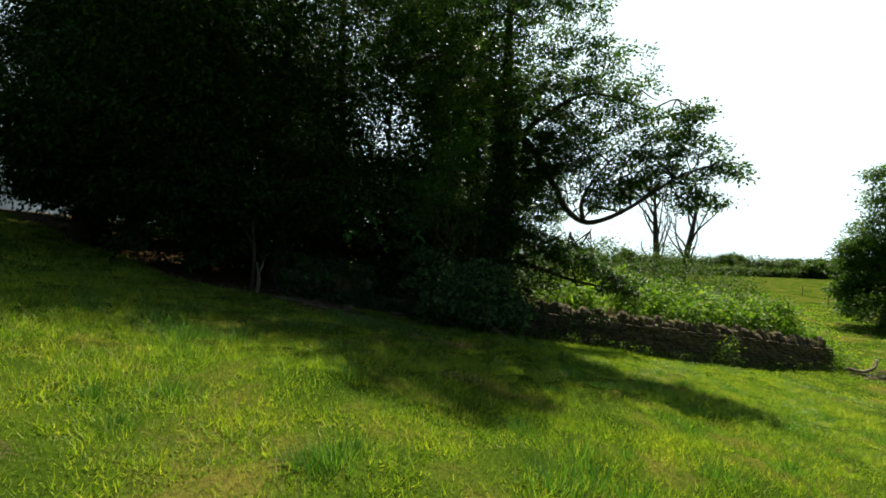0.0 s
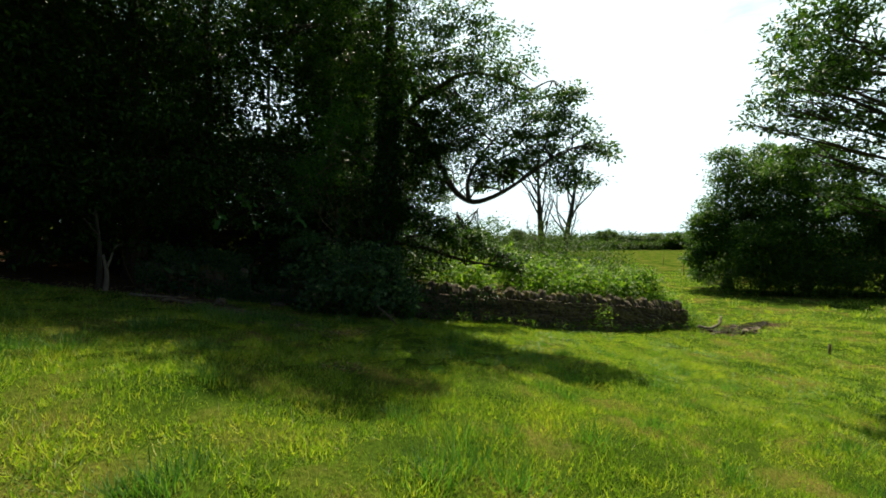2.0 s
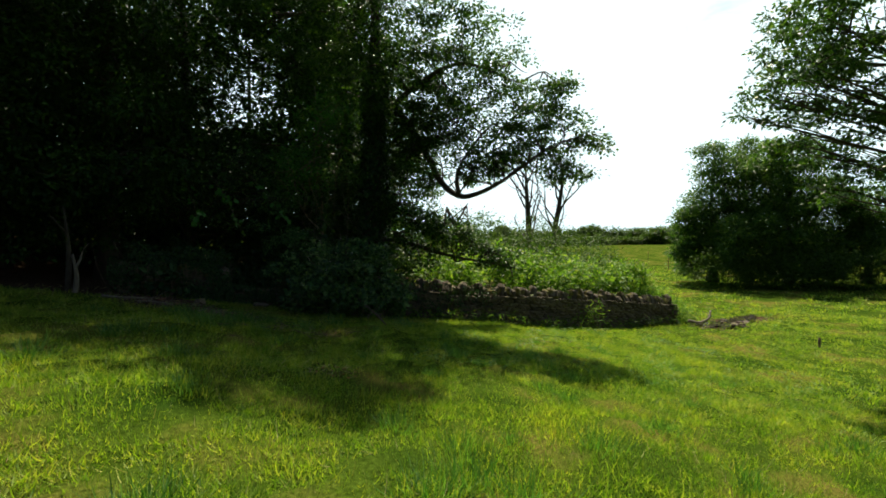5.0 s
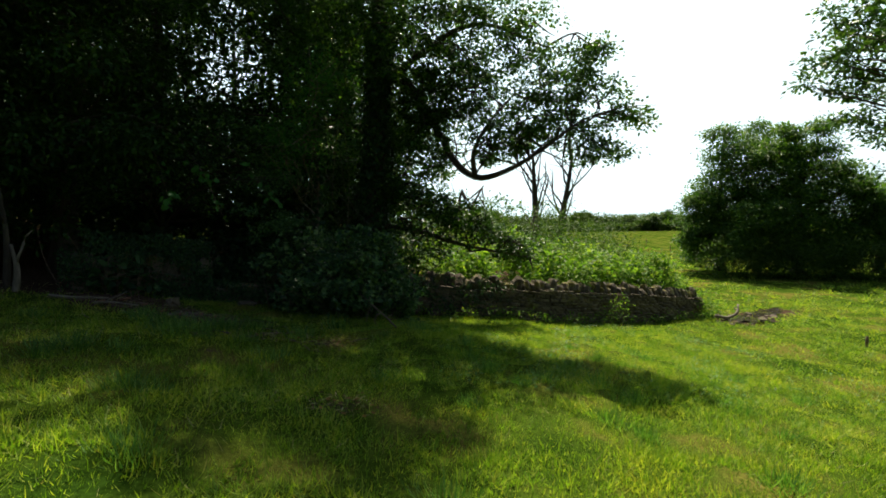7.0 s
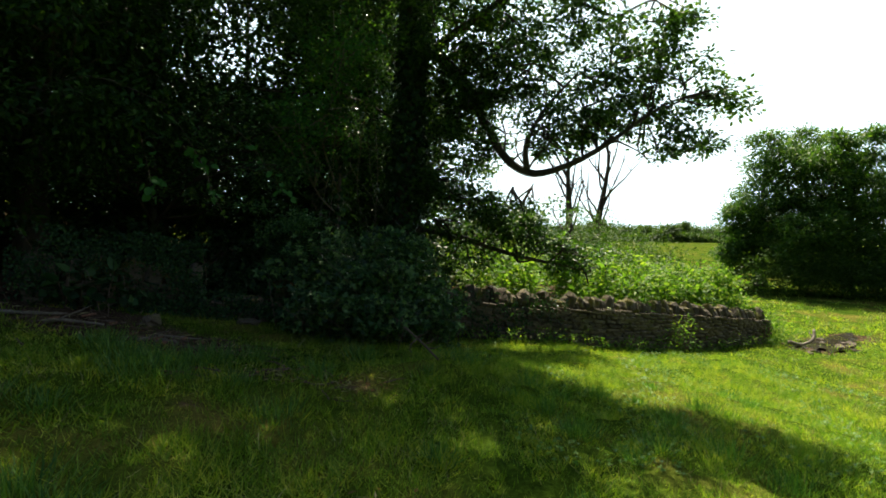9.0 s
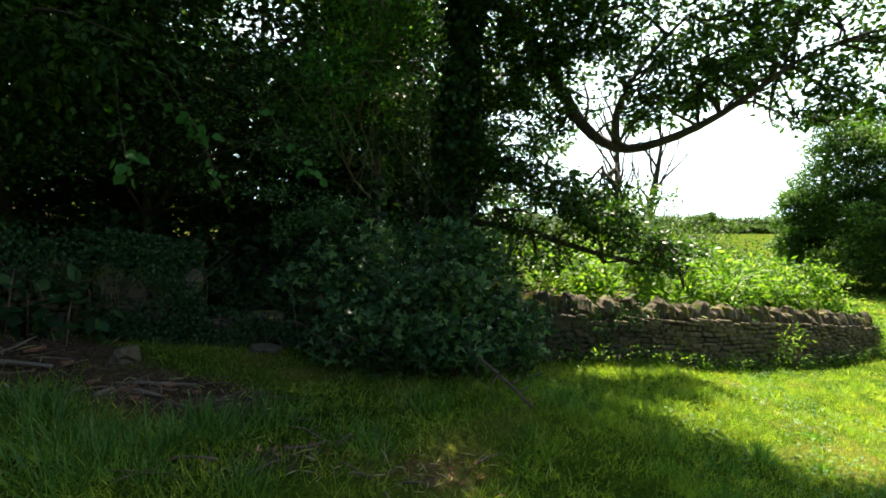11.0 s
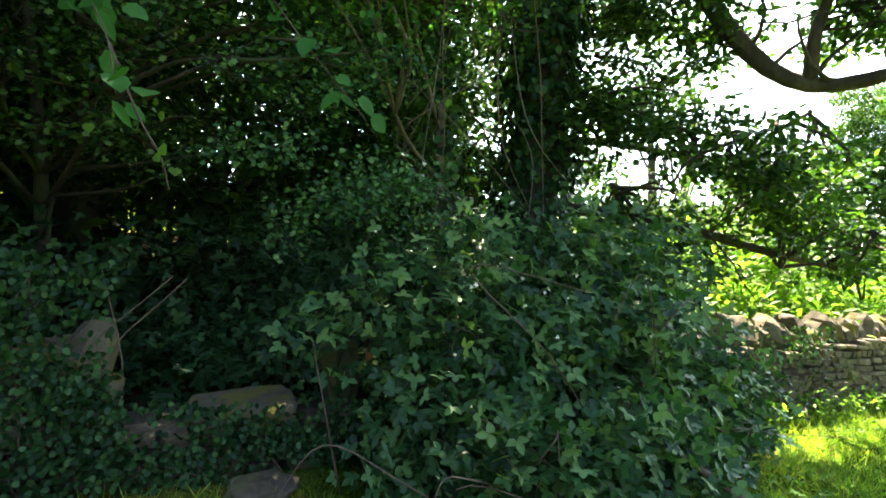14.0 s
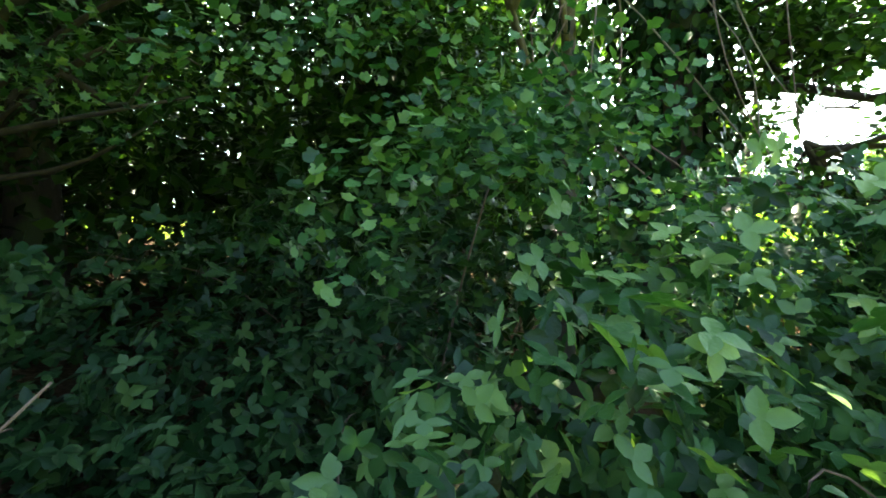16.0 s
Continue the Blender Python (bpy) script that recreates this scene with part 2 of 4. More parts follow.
MOSSY = rough_material("moss_grown_stone", [(0.25, (0.02, 0.02, 0.008)), (0.5, (0.05, 0.055, 0.014)), (0.75, (0.10, 0.10, 0.03))], 9, 60, 0.97, 1.0)
RUBBLE = rough_material("earth_core", [(0.3, (0.02, 0.016, 0.012)), (0.6, (0.06, 0.048, 0.035))], 6, 30, 0.95, 0.6)
RED_WOOD = rough_material("broken_wood", [(0.3, (0.07, 0.03, 0.016)), (0.5, (0.17, 0.075, 0.04)), (0.7, (0.36, 0.2, 0.11))], 9, 40, 0.85, 0.5, 0.3)


# ---- shapes ----
rng = np.random.default_rng(7)


def thing(name, place, label="", category="", group="", kind=""):
    e = new(name)
    e.empty_display_size = 0.2
    e.location = place
    bpy.context.view_layer.update()
    return tagged(e, label, category, group, kind)


def raw_mesh(name, verts, sizes, loops, material, smooth=False):
    """A mesh from arrays: verts (n, 3), the number of corners of each face, and the corners one after another."""
    me = bpy.data.meshes.new(name)
    verts = np.asarray(verts, dtype=np.float32)
    sizes = np.asarray(sizes, dtype=np.int32)
    loops = np.asarray(loops, dtype=np.int32)
    me.vertices.add(len(verts))
    me.vertices.foreach_set("co", verts.ravel())
    me.loops.add(len(loops))
    me.loops.foreach_set("vertex_index", loops)
    me.polygons.add(len(sizes))
    starts = np.zeros(len(sizes), dtype=np.int32)
    starts[1:] = np.cumsum(sizes)[:-1]
    me.polygons.foreach_set("loop_start", starts)
    me.polygons.foreach_set("loop_total", sizes)
    if smooth:
        me.polygons.foreach_set("use_smooth", np.ones(len(sizes), dtype=bool))
    me.update(calc_edges=True)
    me.materials.append(material)
    return me


def mesh_part(name, me, parent, label=""):
    """A mesh made in the world's metres becomes a part of its thing."""
    ob = new(name, me)
    ob.parent = parent
    if parent is not None:
        root = parent
        while root.parent is not None:
            root = root.parent
        base = Vector(root.matrix_world.translation)
        me.transform(Matrix.Translation(-base))
    return tagged(ob, label)


def unit(v):
    return v / np.maximum(np.linalg.norm(v, axis=-1, keepdims=True), 1e-9)


def frames_from(axis, normal):
    """Turns (n, 3, 3) whose columns are side, axis and normal."""
    axis = unit(axis)
    side = unit(np.cross(axis, normal))
    up = np.cross(side, axis)
    return np.stack([side, axis, up], axis=2)


LEAF = (np.array([(0, 0, 0), (0.30, 0.45, 0.07), (0, 1, 0), (-0.30, 0.45, 0.07)]), [(0, 1, 2), (0, 2, 3)])
OVAL = (np.array([(0, 0, 0), (0.30, 0.22, 0.06), (0.33, 0.6, 0.07), (0, 1, -0.05), (-0.33, 0.6, 0.07), (-0.30, 0.22, 0.06)]), [(0, 1, 2, 3), (0, 3, 4, 5)])
BROAD = (np.array([(0, 0, 0), (0.2, -0.06, 0.02), (0.42, 0.18, 0.05), (0.44, 0.5, 0.03), (0.26, 0.8, 0.0), (0, 1.05, -0.1), (-0.26, 0.8, 0.0), (-0.44, 0.5, 0.03), (-0.42, 0.18, 0.05), (-0.2, -0.06, 0.02)]),
         [(0, 1, 2, 3, 4, 5), (0, 5, 6, 7, 8, 9)])
LOBED = (np.array([(0, 0, 0), (0.12, 0.25, 0.02), (0.40, 0.30, 0.06), (0.22, 0.5, 0.02), (0.34, 0.72, 0.04), (0.12, 0.78, 0), (0, 1, -0.04), (-0.12, 0.78, 0), (-0.34, 0.72, 0.04), (-0.22, 0.5, 0.02), (-0.40, 0.30, 0.06), (-0.12, 0.25, 0.02)]),
         [(0, 1, 2, 3, 4, 5, 6), (0, 6, 7, 8, 9, 10, 11)])
BLADE = (np.array([(-0.5, 0, 0), (0.5, 0, 0), (-0.38, 0.55, 0.10), (0.38, 0.55, 0.10), (0, 1, 0.38)]), [(0, 1, 3, 2), (2, 3, 4)])

TRIFOLIATE = (np.array([(0, 0, 0)] + [(math.cos(a) * u - math.sin(a) * (v + d), math.sin(a) * u + math.cos(a) * (v + d), w) for a, d in ((0.0, 0.22), (1.45, 0.04), (-1.45, 0.04)) for u, v, w in ((0.26, 0.14, 0.05), (0.34, 0.4, 0.07), (0.23, 0.68, 0.02), (0, 0.97, -0.09), (-0.23, 0.68, 0.02), (-0.34, 0.4, 0.07), (-0.26, 0.14, 0.05))]),
              [f for k in (1, 8, 15) for f in ((0, k, k + 1, k + 2, k + 3), (0, k + 3, k + 4, k + 5, k + 6))])
HAWLEAF = (np.array([(0, 0, 0), (0.2, 0.2, 0.02), (0.46, 0.34, 0.07), (0.47, 0.5, 0.05), (0.31, 0.56, 0.02), (0.37, 0.78, 0.04), (0.2, 0.9, 0), (0, 0.98, -0.05), (-0.2, 0.9, 0), (-0.37, 0.78, 0.04), (-0.31, 0.56, 0.02), (-0.47, 0.5, 0.05), (-0.46, 0.34, 0.07), (-0.2, 0.2, 0.02)]),
           [(0, 1, 2, 3, 4, 5, 6, 7), (0, 7, 8, 9, 10, 11, 12, 13)])
SPIKE = (np.array([(-0.5, 0, 0), (0.5, 0, 0), (0, 1, 0.25)]), [(0, 1, 2)])


def scatter(name, shape, places, axis, normal, length, width, material):
    """Many leaves in one mesh: the shape at each place along its axis."""
    verts, faces = shape
    turns = frames_from(axis, normal)
    size = np.stack([np.broadcast_to(width, length.shape), length, length], axis=1)
    local = verts[None, :, :] * size[:, None, :]
    v = np.einsum("nij,nkj->nki", turns, local) + places[:, None, :]
    count, k = len(places), len(verts)
    flat = np.concatenate([np.array(f) for f in faces])
    loops = (flat[None, :] + (np.arange(count) * k)[:, None]).ravel()
    sizes = np.tile([len(f) for f in faces], count)
    return raw_mesh(name, v.reshape(-1, 3), sizes, loops, material)


def tube_arrays(points, radii, sides=8, wobble=0.0):
    pts = np.asarray(points, dtype=float)
    rad = np.asarray(radii, dtype=float)
    way = unit(np.gradient(pts, axis=0))
    ref = np.where(np.abs(way[:, 2:3]) > 0.9, np.array([[1.0, 0, 0]]), np.array([[0, 0, 1.0]]))
    a = unit(np.cross(way, ref))
    b = np.cross(way, a)
    ang = np.linspace(0, 2 * math.pi, sides, endpoint=False)
    r = rad[:, None] * (1 + wobble * (rng.random((len(pts), sides)) - 0.5))
    v = pts[:, None, :] + r[..., None] * (np.cos(ang)[None, :, None] * a[:, None, :] + np.sin(ang)[None, :, None] * b[:, None, :])
    faces = []
    for i in range(len(pts) - 1):
        for j in range(sides):
            k = (j + 1) % sides
            faces.append((i * sides + j, i * sides + k, (i + 1) * sides + k, (i + 1) * sides + j))
    faces.append(tuple(range(sides))[::-1])
    faces.append(tuple((len(pts) - 1) * sides + j for j in range(sides)))
    return v.reshape(-1, 3), faces


def tubes(name, list_of_tubes, material):
    """One mesh of several tubes: (points, radii, sides, wobble)."""
    all_v, sizes, loops, base = [], [], [], 0
    for pts, rad, sides, wob in list_of_tubes:
        v, f = tube_arrays(pts, rad, sides, wob)
        all_v.append(v)
        for q in f:
            sizes.append(len(q))
            loops.extend(base + i for i in q)
        base += len(v)
    return raw_mesh(name, np.concatenate(all_v), sizes, loops, material, True)


def curve_points(points, n):
    """A smooth line (Catmull-Rom) of n points through those given."""
    p = np.asarray(points, dtype=float)
    p = np.vstack([2 * p[0] - p[1], p, 2 * p[-1] - p[-2]])
    res = []
    for t in np.linspace(0, len(p) - 3 - 1e-6, n):
        i = int(t)
        u = t - i
        a, b, c, d = p[i:i + 4]
        res.append(0.5 * (2 * b + (c - a) * u + (2 * a - 5 * b + 4 * c - d) * u * u + (3 * b - a - 3 * c + d) * u ** 3))
    return np.array(res)


def wander(start, way, length, n=8, bend=0.25, lift=0.0):
    """A branch that wanders off from start."""
    pts, d = [np.array(start, dtype=float)], unit(np.array(way, dtype=float))
    for _ in range(n - 1):
        d = unit(d + rng.normal(0, bend, 3) + np.array([0, 0, lift]))
        pts.append(pts[-1] + d * length / (n - 1))
    return np.array(pts)


def clump_leaves(centres, per, spread, flat=0.6, droop=0.25, face=0.15):
    """Leaves round cluster centres: places, axes, normals."""
    n = len(centres) * per
    off = rng.normal(0, 1, (n, 3)) * spread * np.array([1, 1, flat])
    places = np.repeat(centres, per, axis=0) + off
    axis = unit(off + rng.normal(0, 0.6 * spread, (n, 3)) + np.array([0, 0, -droop * spread]))
    normal = unit(rng.normal(0, 0.5, (n, 3)) + np.array([0, -face, 0.9]))
    return places, axis, normal


def shell_points(lobes, density):
    """Cluster centres in lobes (x, y, z, rx, ry, rz), thicker towards the outside."""
    res = []
    for x, y, z, rx, ry, rz in lobes:
        n = max(4, int(density * (rx * ry * rz) ** 0.6))
        d = unit(rng.normal(0, 1, (n, 3)))
        r = rng.random((n, 1)) ** 0.45
        res.append(np.array([x, y, z]) + d * r * np.array([rx, ry, rz]))
    return np.concatenate(res)


# ---- ground ----
def soft_step(a, b, v):
    u = np.clip((v - a) / (b - a), 0, 1)
    return u * u * (3 - 2 * u)


WALL_A, WALL_SLOPE = 11.25, 0.27  # the wall's line: y = WALL_A + WALL_SLOPE * x


def wall_y(x):
    return WALL_A + WALL_SLOPE * x


def ground_z(x, y):
    """The lie of the land: falls to the right, levels out in the meadow."""
    x, y = np.asarray(x, dtype=float), np.asarray(y, dtype=float)
    z = np.where(x < 6, -0.165 * x, -0.99 - 0.8 * (1 - np.exp(-np.maximum(x - 6, 0) * 0.165 / 0.8)))
    z = np.where(x < -14, 2.31 + 1.2 * (1 - np.exp(np.minimum(x + 14, 0) * 0.165 / 1.2)), z)
    bank = 0.65 * soft_step(0.12, 0.55, y - wall_y(x)) * soft_step(2.0, 4.0, x) * (1 - soft_step(10.8, 13.0, x)) * (1 - soft_step(20, 26, y))
    z = z + bank + 0.025 * np.sin(x * 1.7 + 0.6 * y) + 0.02 * np.sin(2.3 * y - 0.9 * x) * np.exp(-np.abs(x) / 30)
    return z


SOIL_SPOTS = [(-1.45, 9.55, 0.75, 0.95), (-2.6, 9.9, 1.0, 0.9), (0.29, 6.4, 0.45, 0.62), (-0.6, 8.7, 0.5, 0.6), (0.3, 8.6, 0.45, 0.62), (-1.0, 7.75, 0.25, 0.6), (12.8, 13.9, 0.9, 1.0), (14.2, 14.5, 1.1, 1.0), (15.7, 15.1, 1.0, 1.0),
              (-0.8, 3.6, 0.3, 0.5), (-1.8, 3.2, 0.4, 0.5), (2.6, 9.0, 0.3, 0.55), (6.2, 9.2, 0.3, 0.5), (4.8, 10.0, 0.3, 0.5), (0.2, 3.0, 0.25, 0.5), (-2.6, 2.6, 0.5, 0.6), (-1.3, 2.4, 0.3, 0.55), (0.9, 3.9, 0.3, 0.45), (2.2, 4.2, 0.35, 0.45), (3.2, 6.6, 0.4, 0.45), (-2.2, 4.0, 0.35, 0.45)]


def soil_amount(x, y):
    s = np.zeros_like(x)
    for sx, sy, r, a in SOIL_SPOTS:
        s = np.maximum(s, a * np.exp(-(((x - sx) / r) ** 2 + ((y - sy) / (0.75 * r)) ** 2)))
    edge = np.where(x < -3.2, 9.5 + np.maximum(-x - 5.5, 0) * 0.72, wall_y(x) - 0.35)
    s = np.maximum(s, np.where(x < 11, soft_step(0, 0.8, y - edge), 0) * np.where(y < 24, 1, 0) * 0.95)
    return s


def build_ground():
    far = np.array([25, 32, 42, 56, 75, 100, 140, 200, 300, 500, 900, 1800], dtype=float)
    xs = np.concatenate([-far[::-1] - 0, np.arange(-18, 22.01, 0.25), far[0:] + 1])
    ys = np.concatenate([-far[::-1] - 0, np.arange(-12, 24.01, 0.25), far + 2])
    X, Y = np.meshgrid(xs, ys)
    Z = ground_z(X, Y)
    Z = Z + 0.02 * rng.normal(0, 1, Z.shape) * (np.abs(X) < 18) * (Y < 24)
    along, aside = 0.92 * (X - 14.2) + 0.38 * (Y - 14.5), 0.92 * (Y - 14.5) - 0.38 * (X - 14.2)
    Z = Z - 0.16 * np.exp(-(along / 1.9) ** 2 - (aside / 0.6) ** 2)
    v = np.stack([X, Y, Z], axis=2).reshape(-1, 3)
    w, h = len(xs), len(ys)
    i = (np.arange(h - 1)[:, None] * w + np.arange(w - 1)[None, :]).ravel()
    loops = np.stack([i, i + 1, i + w + 1, i + w], axis=1).ravel()
    me = raw_mesh("ground", v, np.full(len(i), 4), loops, TURF, True)
    at = me.attributes.new("soil", "FLOAT", "POINT")
    at.data.foreach_set("value", soil_amount(X, Y).ravel().astype(np.float32))
    return tagged(new("ground", me), "sloping pasture turf with bare muddy patches", "ground", kind="structure")


ground = build_ground()


COARSE_SPOTS = [(-3.3, 6.0), (-3.0, 5.6), (-3.7, 6.3), (-2.6, 6.2), (-1.4, 8.45), (-1.2, 8.7), (-1.0, 8.9), (-1.7, 8.6), (-0.7, 9.15), (-1.5, 8.2), (1.2, 3.84), (1.5, 3.6), (0.9, 3.6), (2.6, 4.4), (1.7, 9.9), (0.4, 9.6)]


def arching(x, y, length, material, name, label, shape, width, lean=0.7, up=(0.4, 1.1), dx=0.0, dy=0.0):
    """Blades that lean out of their tufts."""
    n = len(x)
    places = np.stack([x, y, ground_z(x, y) - 0.015], axis=1)
    axis = np.stack([dx + rng.normal(0, lean, n), dy + rng.normal(0, lean, n), rng.uniform(*up, n)], axis=1)
    normal = np.stack([-axis[:, 0] + rng.normal(0, 0.3, n), -axis[:, 1] + rng.normal(0, 0.3, n), np.full(n, 0.05)], axis=1)
    return tagged(new(name, scatter(name, shape, places, axis, normal, length, width, material)), label, "grass", kind="stuff")


def build_grass():
    """Blades of grass over the near pasture, thinner with distance and on bare soil."""
    for tuft, each, x0, x1, y0, y1, lo, hi, wide, shape in ((17000, 8, -5.0, 6.5, 1.2, 5.6, 0.045, 0.115, 0.0068, BLADE), (30000, 12, -6.5, 8.5, 5.4, 12.8, 0.045, 0.12, 0.0085, SPIKE),
                                                            (7500, 11, -15.0, -4.0, 2.0, 14.0, 0.06, 0.15, 0.014, SPIKE), (12000, 11, 5.5, 20.0, 2.0, 17.0, 0.05, 0.13, 0.014, SPIKE),
                                                            (3600, 9, 12.0, 40.0, 13.0, 40.0, 0.10, 0.22, 0.035, SPIKE)):
        n = tuft * each
        cx, cy = rng.uniform(x0, x1, tuft), rng.uniform(y0, y1, tuft)
        lush = 0.8 + 0.25 * np.sin(cx * 1.3 + 2) * np.sin(cy * 1.1) + 0.3 * np.sin(cx * 3.7 + cy * 2.9) * np.sin(cy * 4.1 - cx) + rng.normal(0, 0.3, tuft)
        dx, dy = rng.normal(0, 1, n), rng.normal(0, 1, n)
        grow = 0.045 * (1 + wide * 30)
        x, y = np.repeat(cx, each) + dx * grow, np.repeat(cy, each) + dy * grow
        length = rng.uniform(lo, hi, n) * np.repeat(np.clip(lush, 0.4, 1.8), each)
        keep = (rng.random(n) > soil_amount(x, y) * 1.25) & ((y < wall_y(x) - 0.1) | (x > 12.5) | (x < -6))
        arching(x[keep], y[keep], length[keep], GRASS, "grass", "rough green pasture grass in uneven tufts", shape, wide, 0.75, (0.35, 1.0), dx[keep] * 0.6, dy[keep] * 0.6)
    # coarse tussocks with long arching blades
    spots = np.array(COARSE_SPOTS + [(a, b) for a, b in zip(rng.uniform(-5, 7, 90), rng.uniform(1.8, 10.0, 90))])
    size = np.concatenate([np.full(len(COARSE_SPOTS), 1.0), rng.uniform(0.45, 0.85, 90)])
    each = 110
    dx, dy = rng.normal(0, 1, len(spots) * each), rng.normal(0, 1, len(spots) * each)
    k = np.repeat(size, each)
    x, y = np.repeat(spots[:, 0], each) + dx * 0.11 * k, np.repeat(spots[:, 1], each) + dy * 0.11 * k
    keep = (y < wall_y(x) - 0.1) & (soil_amount(x, y) < 0.6)
    arching(x[keep], y[keep], (rng.uniform(0.12, 0.3, len(x)) * k)[keep], COARSE, "grass_tussocks", "coarse blue-green tussocks of long arching grass", BLADE, 0.008, 0.45, (0.5, 1.2), dx[keep] * 0.6, dy[keep] * 0.6)
    # clover and small broad leaves between the blades
    n = 5000
    x, y = rng.uniform(1.5, 9.5, n), rng.uniform(7.0, 13.2, n)
    patch = np.sin(x * 1.9 + 1) * np.sin(y * 1.6) + 0.5 * np.sin(x * 4.3 - y * 3.1) + rng.normal(0, 0.3, n)
    keep = (patch > 0.2) & (y < wall_y(x) - 0.15)
    x, y = x[keep], y[keep]
    n = len(x)
    places = np.stack([x, y, ground_z(x, y) + rng.uniform(0.03, 0.07, n)], axis=1)
    me = scatter("clover", TRIFOLIATE, places, np.stack([rng.normal(0, 1, n), rng.normal(0, 1, n), rng.normal(0, 0.2, n)], axis=1), np.stack([rng.normal(0, 0.35, n), rng.normal(0, 0.35, n), np.ones(n)], axis=1), rng.uniform(0.018, 0.032, n), 0.026, CLOVER)
    tagged(new("clover", me), "low clover leaves among the pasture grass", "clover", kind="stuff")
    # dry bents and thatch lying in the sward
    n = 8500
    x, y = rng.uniform(-6, 9, n), rng.uniform(1.6, 10.8, n)
    keep = (soil_amount(x, y) < 0.4) & (np.sin(x * 2.1) * np.sin(y * 1.7 + 1) + rng.normal(0, 0.7, n) > 0)
    x, y = x[keep], y[keep]
    arching(x, y, rng.uniform(0.06, 0.2, len(x)), STRAW, "grass_stalks", "thin dry seeding grass stalks", BLADE, 0.0042, 0.9, (0.12, 0.9))


build_grass()


# ---- trees ----
def bezier_limb(start, end, sag=0.0, n=9, jitter=0.12):
    s, e = np.array(start, dtype=float), np.array(end, dtype=float)
    mid = (s + e) / 2 + np.array([0, 0, sag]) + rng.normal(0, jitter, 3)
    return curve_points([s, mid, e], n)


def build_tree(base, height, girth, lobes, density, per, spread, leaf, wide, material, label, category="tree", shape=LEAF, bark=BARK, limbs=(), lean=(0, 0), trunk_top=0.85, name="tree", group="", ivy=0.0, droop=0.25):
    """A tree: a tapered trunk, limbs out to each lobe of the crown, and a crown of clustered leaves."""
    x, y = base
    z = float(ground_z(x, y)) - 0.08
    t = thing(name, (x, y, z), label, category, group)
    top = np.array([x + lean[0], y + lean[1], z + height * trunk_top])
    low = np.array([x, y, z])
    axis = curve_points([low, low * 0.55 + top * 0.45 + np.append(rng.normal(0, 0.12, 2), 0), top], 14)
    fade = np.linspace(0, 1, 14)
    radii = girth * (1 - 0.82 * fade) * (1 + 0.7 * np.exp(-fade * 22))
    trunk = mesh_part("trunk", tubes("trunk", [(axis, radii, 10, 0.12)], bark), t)
    twigs = []
    roots = [(q, 0.6) for q in axis[2:-1]] + [(q, 0.0) for pts, r0, r1 in limbs for q in curve_points(pts, 22)[5:]]
    for lobe in lobes:
        c = np.array(lobe[:3])
        k = int(np.clip((c[2] - z) / (height * trunk_top) * 0.75, 0.24, 0.9) * 13)
        root = min(roots, key=lambda q: np.linalg.norm((c - q[0]) * np.array([1, 1, 1.3])) + q[1])[0] if limbs else axis[k]
        pts = bezier_limb(root, c, 0.15, 9, 0.2)
        mesh_part("limb", tubes("limb", [(pts, np.linspace(0.022 if limbs else max(min(0.03, girth * 0.3), radii[k] * 0.3), min(0.01, girth * 0.1), len(pts)), 6, 0.1)], bark), trunk)
        for _ in range(5):
            d = unit(rng.normal(0, 1, 3)) * np.array(lobe[3:6]) * 0.85
            p = pts[rng.integers(3, len(pts))]
            twigs.append((bezier_limb(p, c + d, 0.0, 6), np.linspace(0.02, 0.005, 6), 4, 0.0))
    for pts, r0, r1 in limbs:
        pts = curve_points(pts, 22)
        mesh_part("limb", tubes("limb", [(pts, np.linspace(r0, r1, 22) * (1 + 0.1 * rng.random(22)), 8, 0.12)], bark), trunk)
        for _ in range(12):
            p = pts[rng.integers(6, 22)]
            twigs.append((wander(p, rng.normal(0, 1, 3) + np.array([0.2, 0, 0.5]), rng.uniform(0.5, 1.3), 7, 0.3), np.linspace(r1 * 0.8, 0.005, 7), 5, 0.0))
    if twigs:
        mesh_part("brushwood", tubes("brushwood", twigs, bark), t)["kind"] = "stuff"
    centres = shell_points(lobes, density)
    places, ax, nm = clump_leaves(centres, per, spread, 0.5, droop)
    n = len(places)
    mesh_part("crown", scatter("crown", shape, places, ax, nm, rng.uniform(0.65, 1.2, n) * leaf, wide, material), t)
    if ivy:
        m = int(ivy)
        i = rng.integers(0, 8, m)
        f = rng.random(m)
        p = axis[i] * (1 - f[:, None]) + axis[i + 1] * f[:, None]
        ang = rng.uniform(0, 2 * math.pi, m)
        r = radii[i] + 0.02 + rng.random(m) ** 1.5 * 0.22
        outw = np.stack([np.cos(ang), np.sin(ang), np.zeros(m)], axis=1)
        p = p + outw * r[:, None]
        mesh_part("ivy", scatter("ivy", BROAD, p, outw * 0.3 + rng.normal(0, 0.3, (m, 3)) + np.array([0, 0, -0.8]), outw + rng.normal(0, 0.35, (m, 3)), rng.uniform(0.05, 0.09, m), 0.075, IVY), trunk, "glossy ivy leaves climbing the trunk")
    return t


